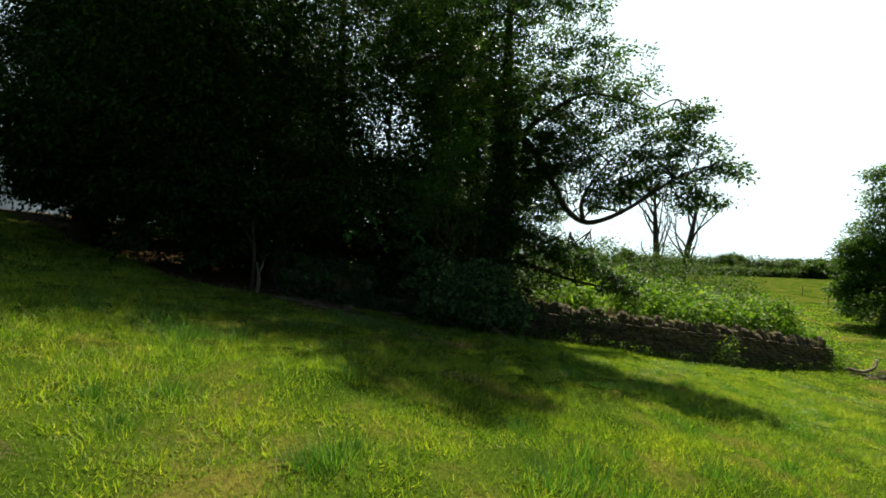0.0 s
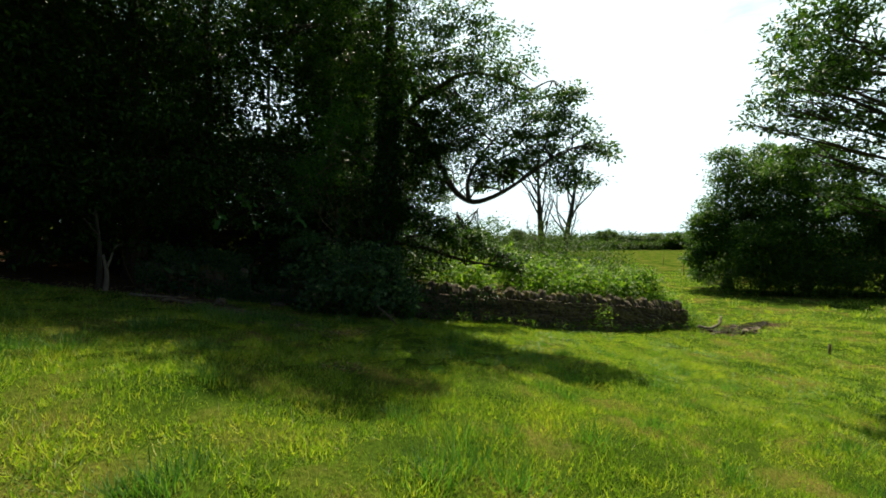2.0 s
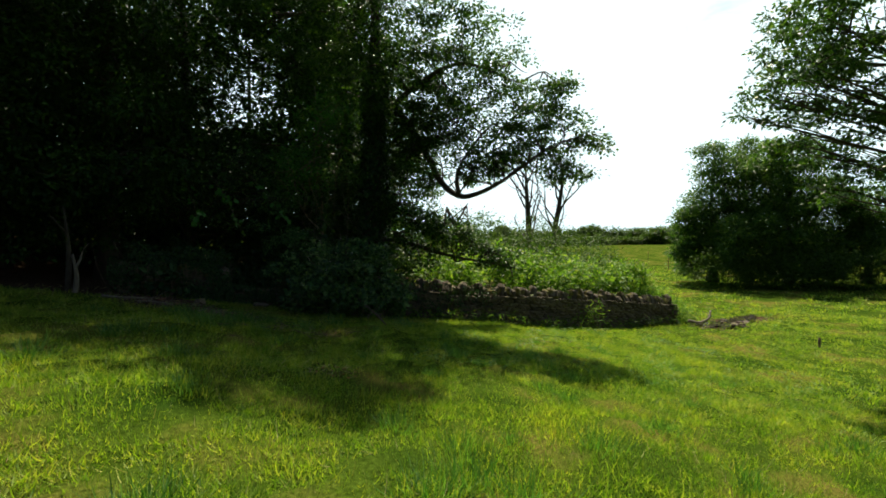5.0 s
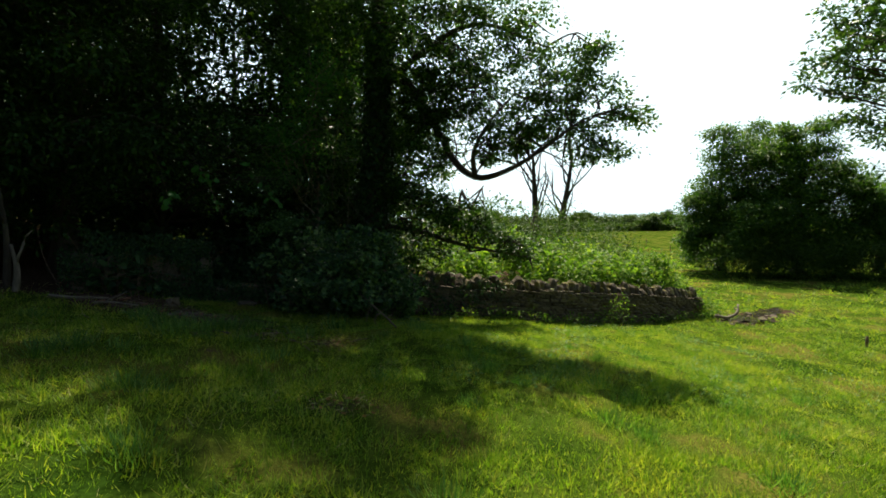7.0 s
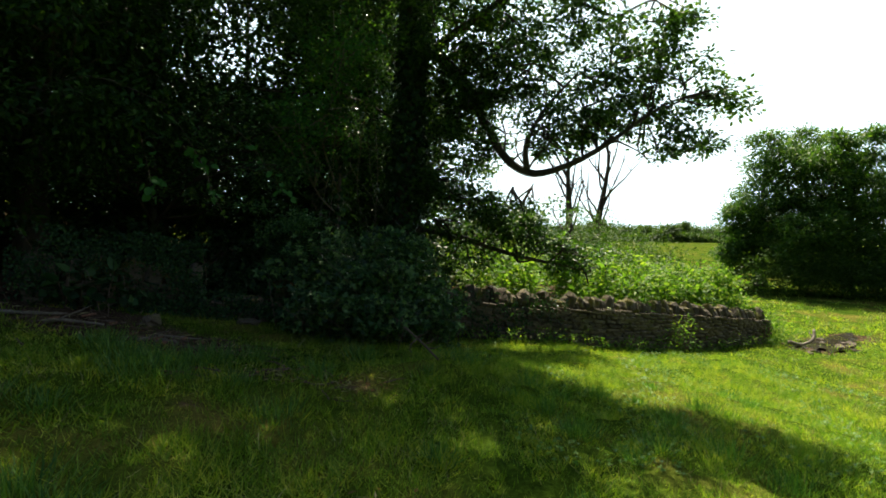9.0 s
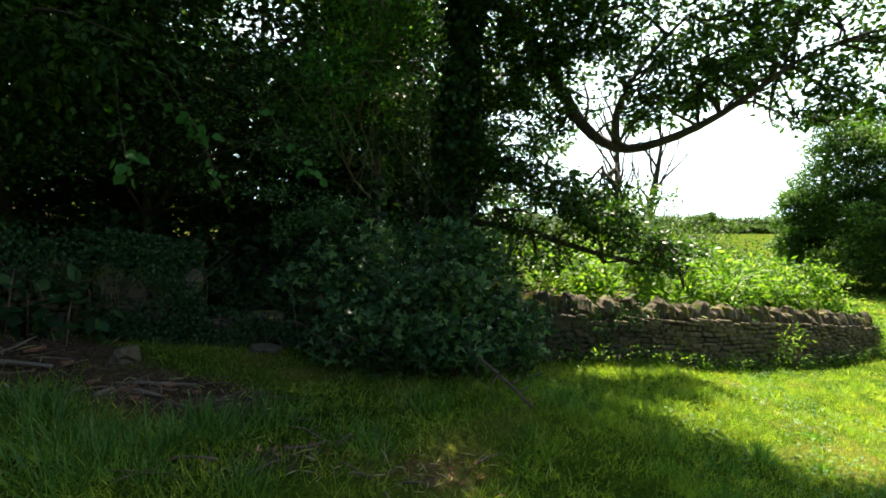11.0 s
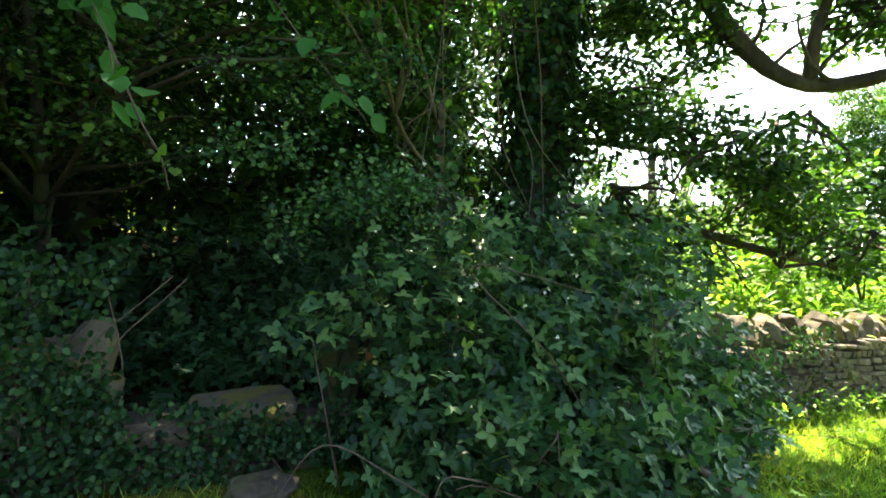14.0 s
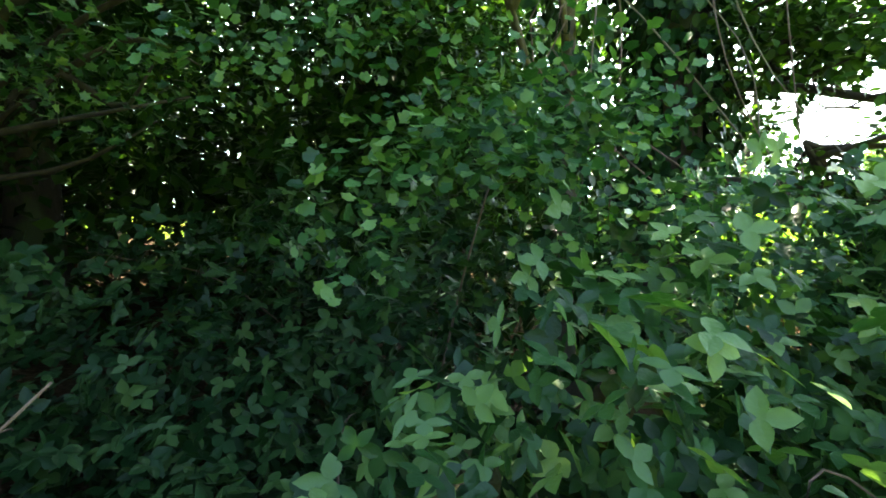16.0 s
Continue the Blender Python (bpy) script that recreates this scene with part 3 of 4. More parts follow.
# the ivied oak behind the wall, with its long crooked bough
build_tree((1.35, 13.3), 13.0, 0.30,
           [(0.4, 13.5, 9.2, 2.7, 1.8, 1.8), (0.0, 13.6, 8.0, 2.4, 1.6, 1.4), (3.0, 12.4, 9.8, 1.5, 1.2, 0.9), (2.9, 11.6, 8.4, 1.4, 1.2, 0.8), (2.2, 12.2, 7.9, 2.1, 1.9, 1.6), (3.6, 12.2, 6.2, 1.7, 1.5, 1.0), (3.4, 12.2, 4.7, 1.2, 1.1, 0.8), (4.9, 11.2, 4.5, 1.1, 0.9, 0.7), (5.2, 11.0, 3.6, 0.9, 0.7, 0.5), (4.3, 11.1, 3.4, 0.8, 0.6, 0.4),
            (5.7, 10.5, 2.9, 0.6, 0.5, 0.4), (6.1, 10.4, 3.6, 0.6, 0.5, 0.45), (3.9, 11.7, 3.3, 1.0, 0.8, 0.55), (4.3, 11.6, 5.4, 1.1, 0.9, 0.6), (2.9, 12.3, 3.9, 0.8, 0.7, 0.5), (1.6, 12.2, 5.6, 1.5, 1.2, 1.4), (2.5, 12.4, 3.6, 0.8, 0.8, 0.8), (2.1, 12.6, 2.3, 0.7, 0.5, 0.5), (-1.0, 12.4, 6.6, 2.0, 1.6, 2.0), (-0.3, 12.0, 3.6, 1.2, 0.8, 1.1),
            (3.5, 12.4, 1.75, 1.1, 0.5, 0.55), (4.4, 12.2, 1.1, 0.8, 0.5, 0.4), (2.6, 12.5, 1.0, 0.9, 0.5, 0.5), (0.9, 14.6, 5.0, 2.5, 2.0, 2.8), (2.4, 11.7, 1.9, 0.55, 0.4, 0.42), (2.9, 11.7, 1.65, 0.5, 0.4, 0.4), (3.4, 11.9, 1.4, 0.5, 0.4, 0.35), (4.2, 12.2, 1.15, 0.5, 0.4, 0.3), (5.0, 12.7, 0.8, 0.45, 0.4, 0.28), (5.7, 10.9, 4.2, 0.6, 0.5, 0.4), (3.5, 12.0, 4.3, 0.9, 0.7, 0.6), (5.5, 11.0, 2.75, 0.2, 0.2, 0.35), (4.3, 11.4, 3.0, 0.5, 0.4, 0.2), (4.9, 11.1, 3.15, 0.45, 0.4, 0.2), (3.7, 11.7, 3.0, 0.45, 0.4, 0.2), (5.4, 10.9, 4.9, 0.7, 0.6, 0.4), (4.6, 11.3, 4.0, 0.7, 0.5, 0.25)] + [(2.3, 11.9, 2.0, 0.4, 0.35, 0.25), (3.0, 11.6, 1.75, 0.35, 0.3, 0.2), (3.6, 12.0, 1.55, 0.35, 0.3, 0.2), (1.9, 12.4, 2.3, 0.4, 0.35, 0.25), (2.1, 12.5, 1.4, 0.4, 0.35, 0.25), (2.2, 13.3, 3.1, 0.8, 0.7, 0.8), (2.5, 13.1, 4.5, 1.0, 0.8, 0.9), (2.2, 13.6, 2.0, 0.7, 0.6, 0.6), (2.3, 13.3, 6.3, 1.3, 1.0, 1.0), (3.1, 12.9, 5.3, 0.9, 0.8, 0.7), (2.6, 13.8, 3.8, 0.8, 0.7, 0.7), (1.7, 13.9, 3.5, 0.7, 0.6, 1.0), (2.9, 13.2, 2.7, 0.5, 0.5, 0.4), (1.7, 14.8, 2.4, 0.8, 0.7, 1.2), (0.9, 15.0, 2.0, 0.9, 0.7, 1.2), (2.6, 12.7, 3.6, 0.6, 0.5, 0.5), (2.3, 12.9, 4.4, 0.6, 0.5, 0.5), (3.0, 12.4, 3.0, 0.4, 0.35, 0.3)],
           50, 56, 0.11, 0.085, 0.068, OAK, "large oak with an ivied trunk and a crooked low bough", "oak tree", limbs=[
               ([(1.45, 13.3, 5.0), (2.2, 13.0, 4.7), (2.75, 12.6, 3.7), (3.1, 12.2, 2.85), (3.45, 11.9, 2.5), (3.75, 11.4, 2.5), (4.3, 11.0, 2.8), (5.1, 10.8, 3.4)], 0.11, 0.03),
               ([(3.45, 11.9, 2.52), (3.4, 11.8, 3.0), (3.7, 11.7, 3.6), (4.2, 11.5, 4.2)], 0.06, 0.015),
               ([(1.5, 13.3, 4.4), (2.4, 12.8, 5.2), (3.6, 12.2, 5.8), (4.9, 11.5, 5.2)], 0.10, 0.02),
               ([(1.4, 13.3, 2.2), (2.2, 12.9, 2.1), (3.0, 12.6, 1.9), (3.9, 12.4, 1.7)], 0.05, 0.012),
               ([(1.4, 13.3, 1.5), (2.3, 12.5, 1.35), (3.2, 12.1, 1.05), (4.4, 12.2, 0.8), (5.2, 12.6, 0.65)], 0.06, 0.012)],
           shape=OVAL, lean=(0.3, -0.2), ivy=7500)

# dense wood to the west and behind
for place, h, g, reach, drop in (((-3.3, 14.6), 12.0, 0.2, 2.9, 2.6), ((-4.2, 12.2), 11.2, 0.2, 2.7, 1.3), ((-6.2, 12.0), 10.6, 0.22, 2.7, 1.0), ((-8.8, 13.6), 11, 0.24, 2.8, 0.9), ((-11.4, 15.8), 11, 0.24, 2.8, 0.9), ((-9.8, 12.9), 9.8, 0.22, 1.9, 0.8)):
    x, y = place
    z = float(ground_z(x, y))
    lobes = [(x + rng.uniform(-1.2, 1.2), y - 0.6 + rng.normal(0, 0.6), z + h * f + rng.normal(0, 0.3), reach * s, reach * s * 0.9, 1.3) for f, s in ((0.17, 0.8), (0.26, 0.95), (0.37, 1.0), (0.48, 1.05), (0.6, 1.0), (0.74, 1.0), (0.88, 0.85))]
    lobes += [(x + rng.uniform(-1.7, 1.7), y - 1.7 + rng.normal(0, 0.2), z + drop + rng.uniform(0.4, 2.6), 0.9, 0.6, 0.3) for _ in range(8)]
    close = x > -5
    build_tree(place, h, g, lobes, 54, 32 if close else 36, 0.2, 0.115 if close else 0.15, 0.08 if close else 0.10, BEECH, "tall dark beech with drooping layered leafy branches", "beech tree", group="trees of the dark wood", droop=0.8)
# inner trees in the same dark leaves, added to block the sky behind
for x, y in ((-4.5, 16.5), (-0.5, 17.0), (-8.5, 18.5), (-14.5, 20.0), (-12.0, 22.0), (1.2, 18.6), (-2.5, 21.0), (-6.0, 22.5), (1.0, 21.0)):
    z = float(ground_z(x, y))
    lobes = [(x, y, z + 1.6, 2.6, 2.0, 1.6), (x, y, z + 4.0, 2.8, 2.2, 2.2), (x, y, z + 6.6 + rng.uniform(0, 1.5), 2.6, 2.2, 2.0), (x, y, z + 9.4, 2.8, 2.2, 1.8)][:2 if -5 < x < -2 else 4 if x < 0.5 else 3]
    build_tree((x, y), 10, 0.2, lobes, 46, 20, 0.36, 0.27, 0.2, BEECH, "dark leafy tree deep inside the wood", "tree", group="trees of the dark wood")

# broadleaf trees across the meadow, with a hedge under them
def rugged(lobes, n, size):
    """Smaller lobes round the larger ones, for an uneven outline."""
    res = list(lobes)
    for _ in range(n):
        x, y, z, rx, ry, rz = lobes[rng.integers(0, len(lobes))]
        d = unit(rng.normal(0, 1, 3) + np.array([0, -0.4, 0.3]))
        res.append((x + d[0] * rx, y + d[1] * ry, z + d[2] * rz, size * rng.uniform(0.6, 1.2), size, size * rng.uniform(0.4, 0.8)))
    return res


for (x, y), h, lobes in (((25.2, 27.0), 9.5, [(25.14, 26.5, 5.73, 1.69, 1.6, 1.6), (27.57, 26.5, 6.02, 1.61, 1.53, 1.45), (24.36, 26.5, 3.38, 1.75, 1.67, 1.58), (27.0, 26.5, 3.23, 2.15, 2.05, 2.15), (22.92, 26.5, 1.64, 1.32, 1.26, 1.06), (25.31, 26.5, 0.74, 2.13, 2.03, 1.71), (23.19, 26.5, -0.28, 1.57, 1.5, 1.1)]),
                         ((28.4, 24.4), 9.0, [(26.41, 24.0, 5.19, 1.47, 1.4, 1.47), (28.54, 24.0, 5.35, 1.6, 1.52, 1.6), (26.51, 24.0, 2.91, 2.14, 2.03, 2.14), (29.33, 24.0, 2.93, 2.1, 1.99, 2.1), (31.31, 24.0, 3.8, 1.37, 1.3, 1.24), (24.72, 24.0, 1.12, 1.95, 1.85, 1.56), (28.12, 24.0, 0.58, 2.35, 2.23, 1.88), (31.22, 24.0, 1.4, 1.72, 1.64, 1.38), (26.03, 24.0, -0.54, 1.98, 1.88, 1.19), (29.96, 24.0, -0.64, 2.05, 1.95, 1.23)]),
                         ((32.6, 22.8), 6.5, [(30.74, 22.5, 2.86, 1.11, 1.05, 1.0), (32.79, 22.5, 2.37, 1.49, 1.42, 1.34), (31.09, 22.5, 0.74, 1.47, 1.4, 1.03), (34.05, 22.5, 1.04, 2.02, 1.92, 1.82), (36.5, 21.5, 0.4, 2.2, 1.8, 1.6)])):
    build_tree((x, y), h, 0.26, rugged(lobes, 30, 0.6), 62, 26, 0.2, 0.2, 0.16, FIELD_MAPLE, "round-crowned broadleaf tree at the meadow edge", "tree", group="trees across the meadow")

# the tree beside the path, whose boughs hang into the sky
build_tree((12.8, 6.0), 10.5, 0.32, [(10.66, 9.0, 6.06, 0.72, 0.68, 0.5), (9.69, 9.0, 5.19, 0.53, 0.51, 0.32), (10.52, 9.0, 4.98, 0.72, 0.68, 0.5), (11.23, 9.0, 5.37, 0.73, 0.69, 0.58), (9.41, 9.0, 4.47, 0.47, 0.45, 0.28), (10.09, 9.0, 4.19, 0.66, 0.62, 0.39), (11.08, 9.0, 4.28, 0.73, 0.69, 0.51), (9.13, 9.0, 3.94, 0.35, 0.34, 0.18), (10.36, 9.0, 3.48, 0.54, 0.51, 0.32), (11.21, 9.0, 3.31, 0.61, 0.58, 0.43), (11.0, 8.6, 2.5, 0.7, 0.6, 0.4), (9.6, 7.6, 5.0, 1.0, 0.8, 0.3), (9.2, 7.6, 5.5, 1.3, 0.9, 0.4), (8.9, 7.5, 4.5, 1.0, 0.8, 0.3), (10.2, 7.4, 6.4, 1.6, 1.3, 0.7), (10.5, 7.5, 3.6, 1.3, 1.0, 0.4), (11.3, 7.4, 4.8, 1.6, 1.3, 0.7), (12.4, 6.4, 7.4, 2.4, 2.2, 1.6), (11.6, 8.0, 2.7, 1.2, 0.9, 0.5), (11.0, 7.2, 8.0, 1.8, 1.5, 1.2)],
           44, 56, 0.11, 0.11, 0.085, OAK, "oak whose leafy boughs hang over the pasture", "oak tree")


# two dead trees beyond the wall
def dead_tree(base, height, lean):
    x, y = base
    z = float(ground_z(x, y)) - 0.05
    t = thing("dead_tree", (x, y, z), "bare dead tree with forked upright branches", "dead tree", "dead trees beyond the wall")
    axis = curve_points([(x, y, z), (x + 0.3 * lean, y, z + height * 0.4), (x + 0.9 * lean, y, z + height * 0.75), (x + 1.2 * lean, y, z + height)], 14)
    mesh_part("trunk", tubes("trunk", [(axis, np.linspace(0.24, 0.03, 14), 8, 0.15)], BARK), t)
    for k in range(13):
        p = axis[4 + k % 9]
        side = rng.choice([-1, 1])
        pts = wander(p, (side * rng.uniform(0.3, 0.8), rng.normal(0, 0.3), 1.0), height * rng.uniform(0.25, 0.45), 8, 0.12, 0.12)
        b = mesh_part("branch", tubes("branch", [(pts, np.linspace(0.055, 0.012, 8), 5, 0.1)], BARK), t)
        twigs = [(wander(pts[rng.integers(2, 7)], (rng.normal(0, 0.6), rng.normal(0, 0.4), 1.0), rng.uniform(0.5, 1.0), 6, 0.2), np.linspace(0.018, 0.006, 6), 4, 0.0) for _ in range(4)]
        mesh_part("brushwood", tubes("brushwood", twigs, BARK), b)["kind"] = "stuff"


dead_tree((10.0, 22.2), 6.0, -0.2)
dead_tree((11.3, 22.8), 6.2, 0.7)


# ---- shrubs and weeds ----
def leafy_bush(name, lobes, density, per, spread, leaf, wide, material, label, category, shape=OVAL, stems=14, stem_material=TWIG, group="", kind="", base=None, face=0.15, canes=0):
    cx, cy = base or (float(np.mean([q[0] for q in lobes])), float(np.mean([q[1] for q in lobes])))
    cz = float(ground_z(cx, cy)) - 0.03
    t = thing(name, (cx, cy, cz), label, category, group, kind)
    rods = []
    for i in range(stems):
        lobe = lobes[-1 - i % len(lobes)]
        d = unit(rng.normal(0, 1, 3)) * np.array(lobe[3:6]) * 0.95
        e = np.array(lobe[:3]) + d
        s = np.array([lobe[0] + rng.normal(0, 0.25 * lobe[3]), lobe[1] + rng.normal(0, 0.15), 0])
        s[2] = float(ground_z(s[0], s[1])) - 0.03
        rods.append((bezier_limb(s, e, 0.25, 9, 0.08), np.linspace(0.006, 0.002, 9), 5, 0.0))
    if rods:
        mesh_part("cane_tangle", tubes("cane_tangle", rods, stem_material), t)["kind"] = "stuff"
    for i in range(canes):
        x, y, z, rx, ry, rz = lobes[i % len(lobes)]
        a = np.array([x + rng.normal(0, 0.4) * rx, y - ry * rng.uniform(0.5, 0.9), z - rz * 0.6])
        b = np.array([x + rng.normal(0, 0.9) * rx, y - ry * rng.uniform(0.9, 1.15), z + rz * rng.uniform(0.1, 0.9)])
        c = b + np.array([rng.normal(0, 0.35), -rng.uniform(0.0, 0.12), -rng.uniform(0.1, 0.35)])
        mesh_part("cane", tubes("cane", [(curve_points([a, (a + b) / 2 + np.array([rng.normal(0, 0.06), -0.04, 0.05]), b, c], 16), np.linspace(0.0045, 0.002, 16), 5, 0.1)], stem_material), t, "arching brown thorny cane")
    places, ax, nm = clump_leaves(shell_points(lobes, density), per, spread, 0.7, 0.3, face)
    n = len(places)
    mesh_part("leaves", scatter("leaves", shape, places, ax, nm, rng.uniform(0.45, 1.25, n) * leaf, leaf * wide, material), t)
    return t


leafy_bush("bramble_bush", rugged([(0.2, 11.0, 0.7, 0.95, 0.5, 0.75), (0.9, 11.0, 0.5, 0.8, 0.55, 0.75), (1.6, 11.3, 0.2, 0.6, 0.4, 0.65), (-0.15, 11.1, 0.45, 0.42, 0.33, 0.45), (0.4, 10.7, 0.25, 0.8, 0.35, 0.4), (1.1, 11.2, 1.1, 0.6, 0.4, 0.35), (-0.2, 10.62, 0.3, 0.38, 0.26, 0.33), (0.3, 10.5, 0.25, 0.5, 0.25, 0.35), (0.8, 10.65, 0.15, 0.5, 0.28, 0.4), (1.45, 11.05, 0.05, 0.5, 0.3, 0.4)], 34, 0.17), 270, 12, 0.075, 0.05, 1.0, BRAMBLE,
           "sprawling bramble thicket over the broken wall", "bramble", TRIFOLIATE, 34, face=0.6, canes=20)
leafy_bush("hawthorn_bush", [(-0.92, 11.12, 1.27, 0.12, 0.08, 0.07), (-0.8, 11.12, 1.4, 0.13, 0.08, 0.08), (-0.66, 11.12, 1.52, 0.15, 0.1, 0.08), (-0.5, 11.15, 1.5, 0.15, 0.1, 0.09), (-0.35, 11.2, 1.42, 0.15, 0.1, 0.1), (-1.15, 11.35, 1.78, 0.22, 0.1, 0.08), (-0.85, 11.3, 1.8, 0.22, 0.1, 0.08), (-0.45, 11.25, 1.55, 0.35, 0.2, 0.2), (-0.28, 11.2, 1.6, 0.3, 0.2, 0.15), (0.2, 11.35, 1.35, 0.35, 0.25, 0.15), (0.3, 11.45, 1.15, 0.6, 0.3, 0.3), (-0.6, 11.7, 2.3, 0.7, 0.4, 0.3), (1.0, 11.5, 0.95, 0.8, 0.45, 0.4)], 340, 20, 0.06, 0.034, 1.0, HAWTHORN,
           "hawthorn with small lobed leaves beside the bramble", "hawthorn", HAWLEAF, 2, face=0.5)
build_tree((-2.9, 13.0), 4.6, 0.07, [(-1.6, 12.0, 2.7, 0.9, 0.5, 0.3), (-0.4, 12.2, 2.75, 0.9, 0.5, 0.3), (-2.6, 12.2, 2.5, 0.9, 0.5, 0.35), (-1.2, 11.7, 3.2, 1.0, 0.5, 0.25), (-2.0, 12.5, 2.0, 0.9, 0.5, 0.3), (0.5, 12.0, 3.0, 0.8, 0.5, 0.35), (-3.4, 11.8, 2.2, 0.8, 0.5, 0.4), (-0.8, 11.6, 2.35, 0.5, 0.3, 0.2)],
           150, 17, 0.12, 0.06, 0.06, BRAMBLE, "field maple branches reaching over the wall gap", "maple", shape=LOBED)
# bramble in the darker ivy colour: the shade behind the gap is painted in
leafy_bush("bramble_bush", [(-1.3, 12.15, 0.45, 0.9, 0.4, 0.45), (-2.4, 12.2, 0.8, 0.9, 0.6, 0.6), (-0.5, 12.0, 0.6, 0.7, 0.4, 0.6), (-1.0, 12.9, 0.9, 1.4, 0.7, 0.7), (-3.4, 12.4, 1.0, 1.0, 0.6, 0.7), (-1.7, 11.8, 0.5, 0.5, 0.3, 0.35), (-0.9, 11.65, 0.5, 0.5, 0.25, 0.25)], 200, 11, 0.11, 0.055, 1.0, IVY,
           "low bramble in shade-darkened leaf colour behind the wall gap", "bramble", TRIFOLIATE, 5, face=0.5)
# leaf mass in the dark beech colour, added to shut out light from behind
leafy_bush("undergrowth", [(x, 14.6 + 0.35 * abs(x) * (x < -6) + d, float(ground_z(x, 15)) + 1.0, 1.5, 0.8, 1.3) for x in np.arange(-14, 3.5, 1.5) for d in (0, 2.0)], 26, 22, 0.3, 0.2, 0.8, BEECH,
           "dark undergrowth added to close off the inside of the wood", "undergrowth", LEAF, 10, kind="stuff")
nettle = [(x + rng.normal(0, 0.25), wall_y(x) + d + rng.normal(0, 0.2), float(ground_z(x, wall_y(x) + 1.5)) + hgt + rng.uniform(-0.1, 0.2), 0.55, 0.5, 0.55) for x in np.arange(3.2, 11.4, 0.8) for d, hgt in ((0.75, 0.25), (1.6, 0.5), (2.8, 0.7))]
nettle += [(x, wall_y(x) + rng.uniform(0.7, 3.0), float(ground_z(x, wall_y(x) + 1.5)) + rng.uniform(0.7, 1.15), 0.2, 0.2, 0.42) for x in rng.uniform(4.0, 11.3, 46)]
leafy_bush("nettle_bed", nettle, 84, 20, 0.10, 0.16, 0.6, NETTLE, "sunlit bed of tall nettles behind the wall", "nettles", LEAF, 60, TWIG, kind="stuff")
leafy_bush("weed_clump", [(11.9, 14.6, -1.2, 0.5, 0.5, 0.6), (12.2, 15.4, -1.2, 0.6, 0.6, 0.6), (12.6, 16.6, -1.2, 0.7, 0.8, 0.6), (11.3, 15.0, -0.8, 0.5, 0.5, 0.5), (12.6, 14.9, -1.45, 0.5, 0.4, 0.35), (13.2, 17.6, -1.2, 0.8, 0.9, 0.6)], 140, 26, 0.12, 0.09, 0.5, NETTLE,
           "weeds tumbling over the overgrown wall end", "weeds", OVAL, 20)
scrub = [(x + rng.normal(0, 0.3), y + rng.normal(0, 0.3), float(ground_z(x, y)) + hgt, 1.3, 1.0, hgt * 0.9) for x, y, hgt in ((4.5, 17, 1.3), (6.5, 18, 1.3), (8.2, 19, 1.4), (9.8, 20.0, 1.5), (11.8, 20.5, 1.4), (13.2, 20.5, 1.1), (14.6, 21.5, 0.9), (5.2, 20, 1.5), (12.6, 18.6, 0.9), (11.0, 18.2, 1.1), (9.2, 17.2, 1.0), (7.0, 21, 1.6), (10.6, 22.5, 1.6), (13.6, 23, 1.3), (7.2, 16.4, 0.8), (10.9, 16.8, 0.8))]
scrub = [(a, b, c + 0.3, d, e, f) for a, b, c, d, e, f in scrub]
leafy_bush("scrub", scrub, 50, 22, 0.2, 0.12, 0.65, HEDGE, "rounded bramble and scrub mounds behind the nettles", "scrub", LEAF, 24, TWIG, kind="stuff")


# ---- hedges and distance ----
def hedge(name, a, b, height, depth, label, leaf=0.25, density=40, loose=1.6, material=HEDGE):
    (ax, ay), (bx, by) = a, b
    n = max(3, int(math.hypot(bx - ax, by - ay) / (height * 0.42)))
    lobes = []
    for i in range(n):
        f = i / (n - 1)
        x, y = ax + f * (bx - ax), ay + f * (by - ay)
        h = height * rng.uniform(0.85, 1.12)
        lobes.append((x, y, float(ground_z(x, y)) + h * 0.46, height * 0.75, depth, h * 0.58))
    return leafy_bush(name, lobes, density, 24, leaf * loose, leaf, 0.75, material, label, "hedge", LEAF, 0, kind="stuff")


hedge("hedge", (22.2, 23.8), (42, 14.5), 2.3, 0.9, "low shaded hedge along the meadow under the trees", 0.14, 60)
hedge("hedge", (40, 122), (160, 108), 2.3, 1.5, "clipped hedge at the far side of the meadow", 0.6, 7, 0.7)
hedge("far_woods", (-60, 300), (330, 250), 6.0, 5.0, "distant tree line beyond the fields", 1.5, 0.9, 0.7)


def far_tree(x, y, h, r):
    z = float(ground_z(x, y))
    lobes = [(x, y, z + h * 0.55, r, r, h * 0.4)] + [(x + rng.uniform(-1, 1) * r, y, z + h * rng.uniform(0.25, 0.8), r * rng.uniform(0.35, 0.7), r * 0.6, h * rng.uniform(0.12, 0.25)) for _ in range(4)]
    build_tree((x, y), h, 0.3, lobes, 10, 20, 0.5, 0.7, 0.55, HEDGE, "distant round tree beside the far hedge", "tree", group="distant trees")


for fx, fy, fh, fr in ((90, 116, 5.2, 2.6), (112, 190, 7.0, 4.0), (84, 220, 8.5, 5.0), (99, 240, 6.0, 2.2), (126, 205, 9.0, 2.4), (138, 230, 6.0, 5.0), (158, 190, 8.5, 3.0), (70, 230, 8.0, 4.0), (149, 205, 5.5, 4.5)):
    far_tree(fx, fy, fh, fr)


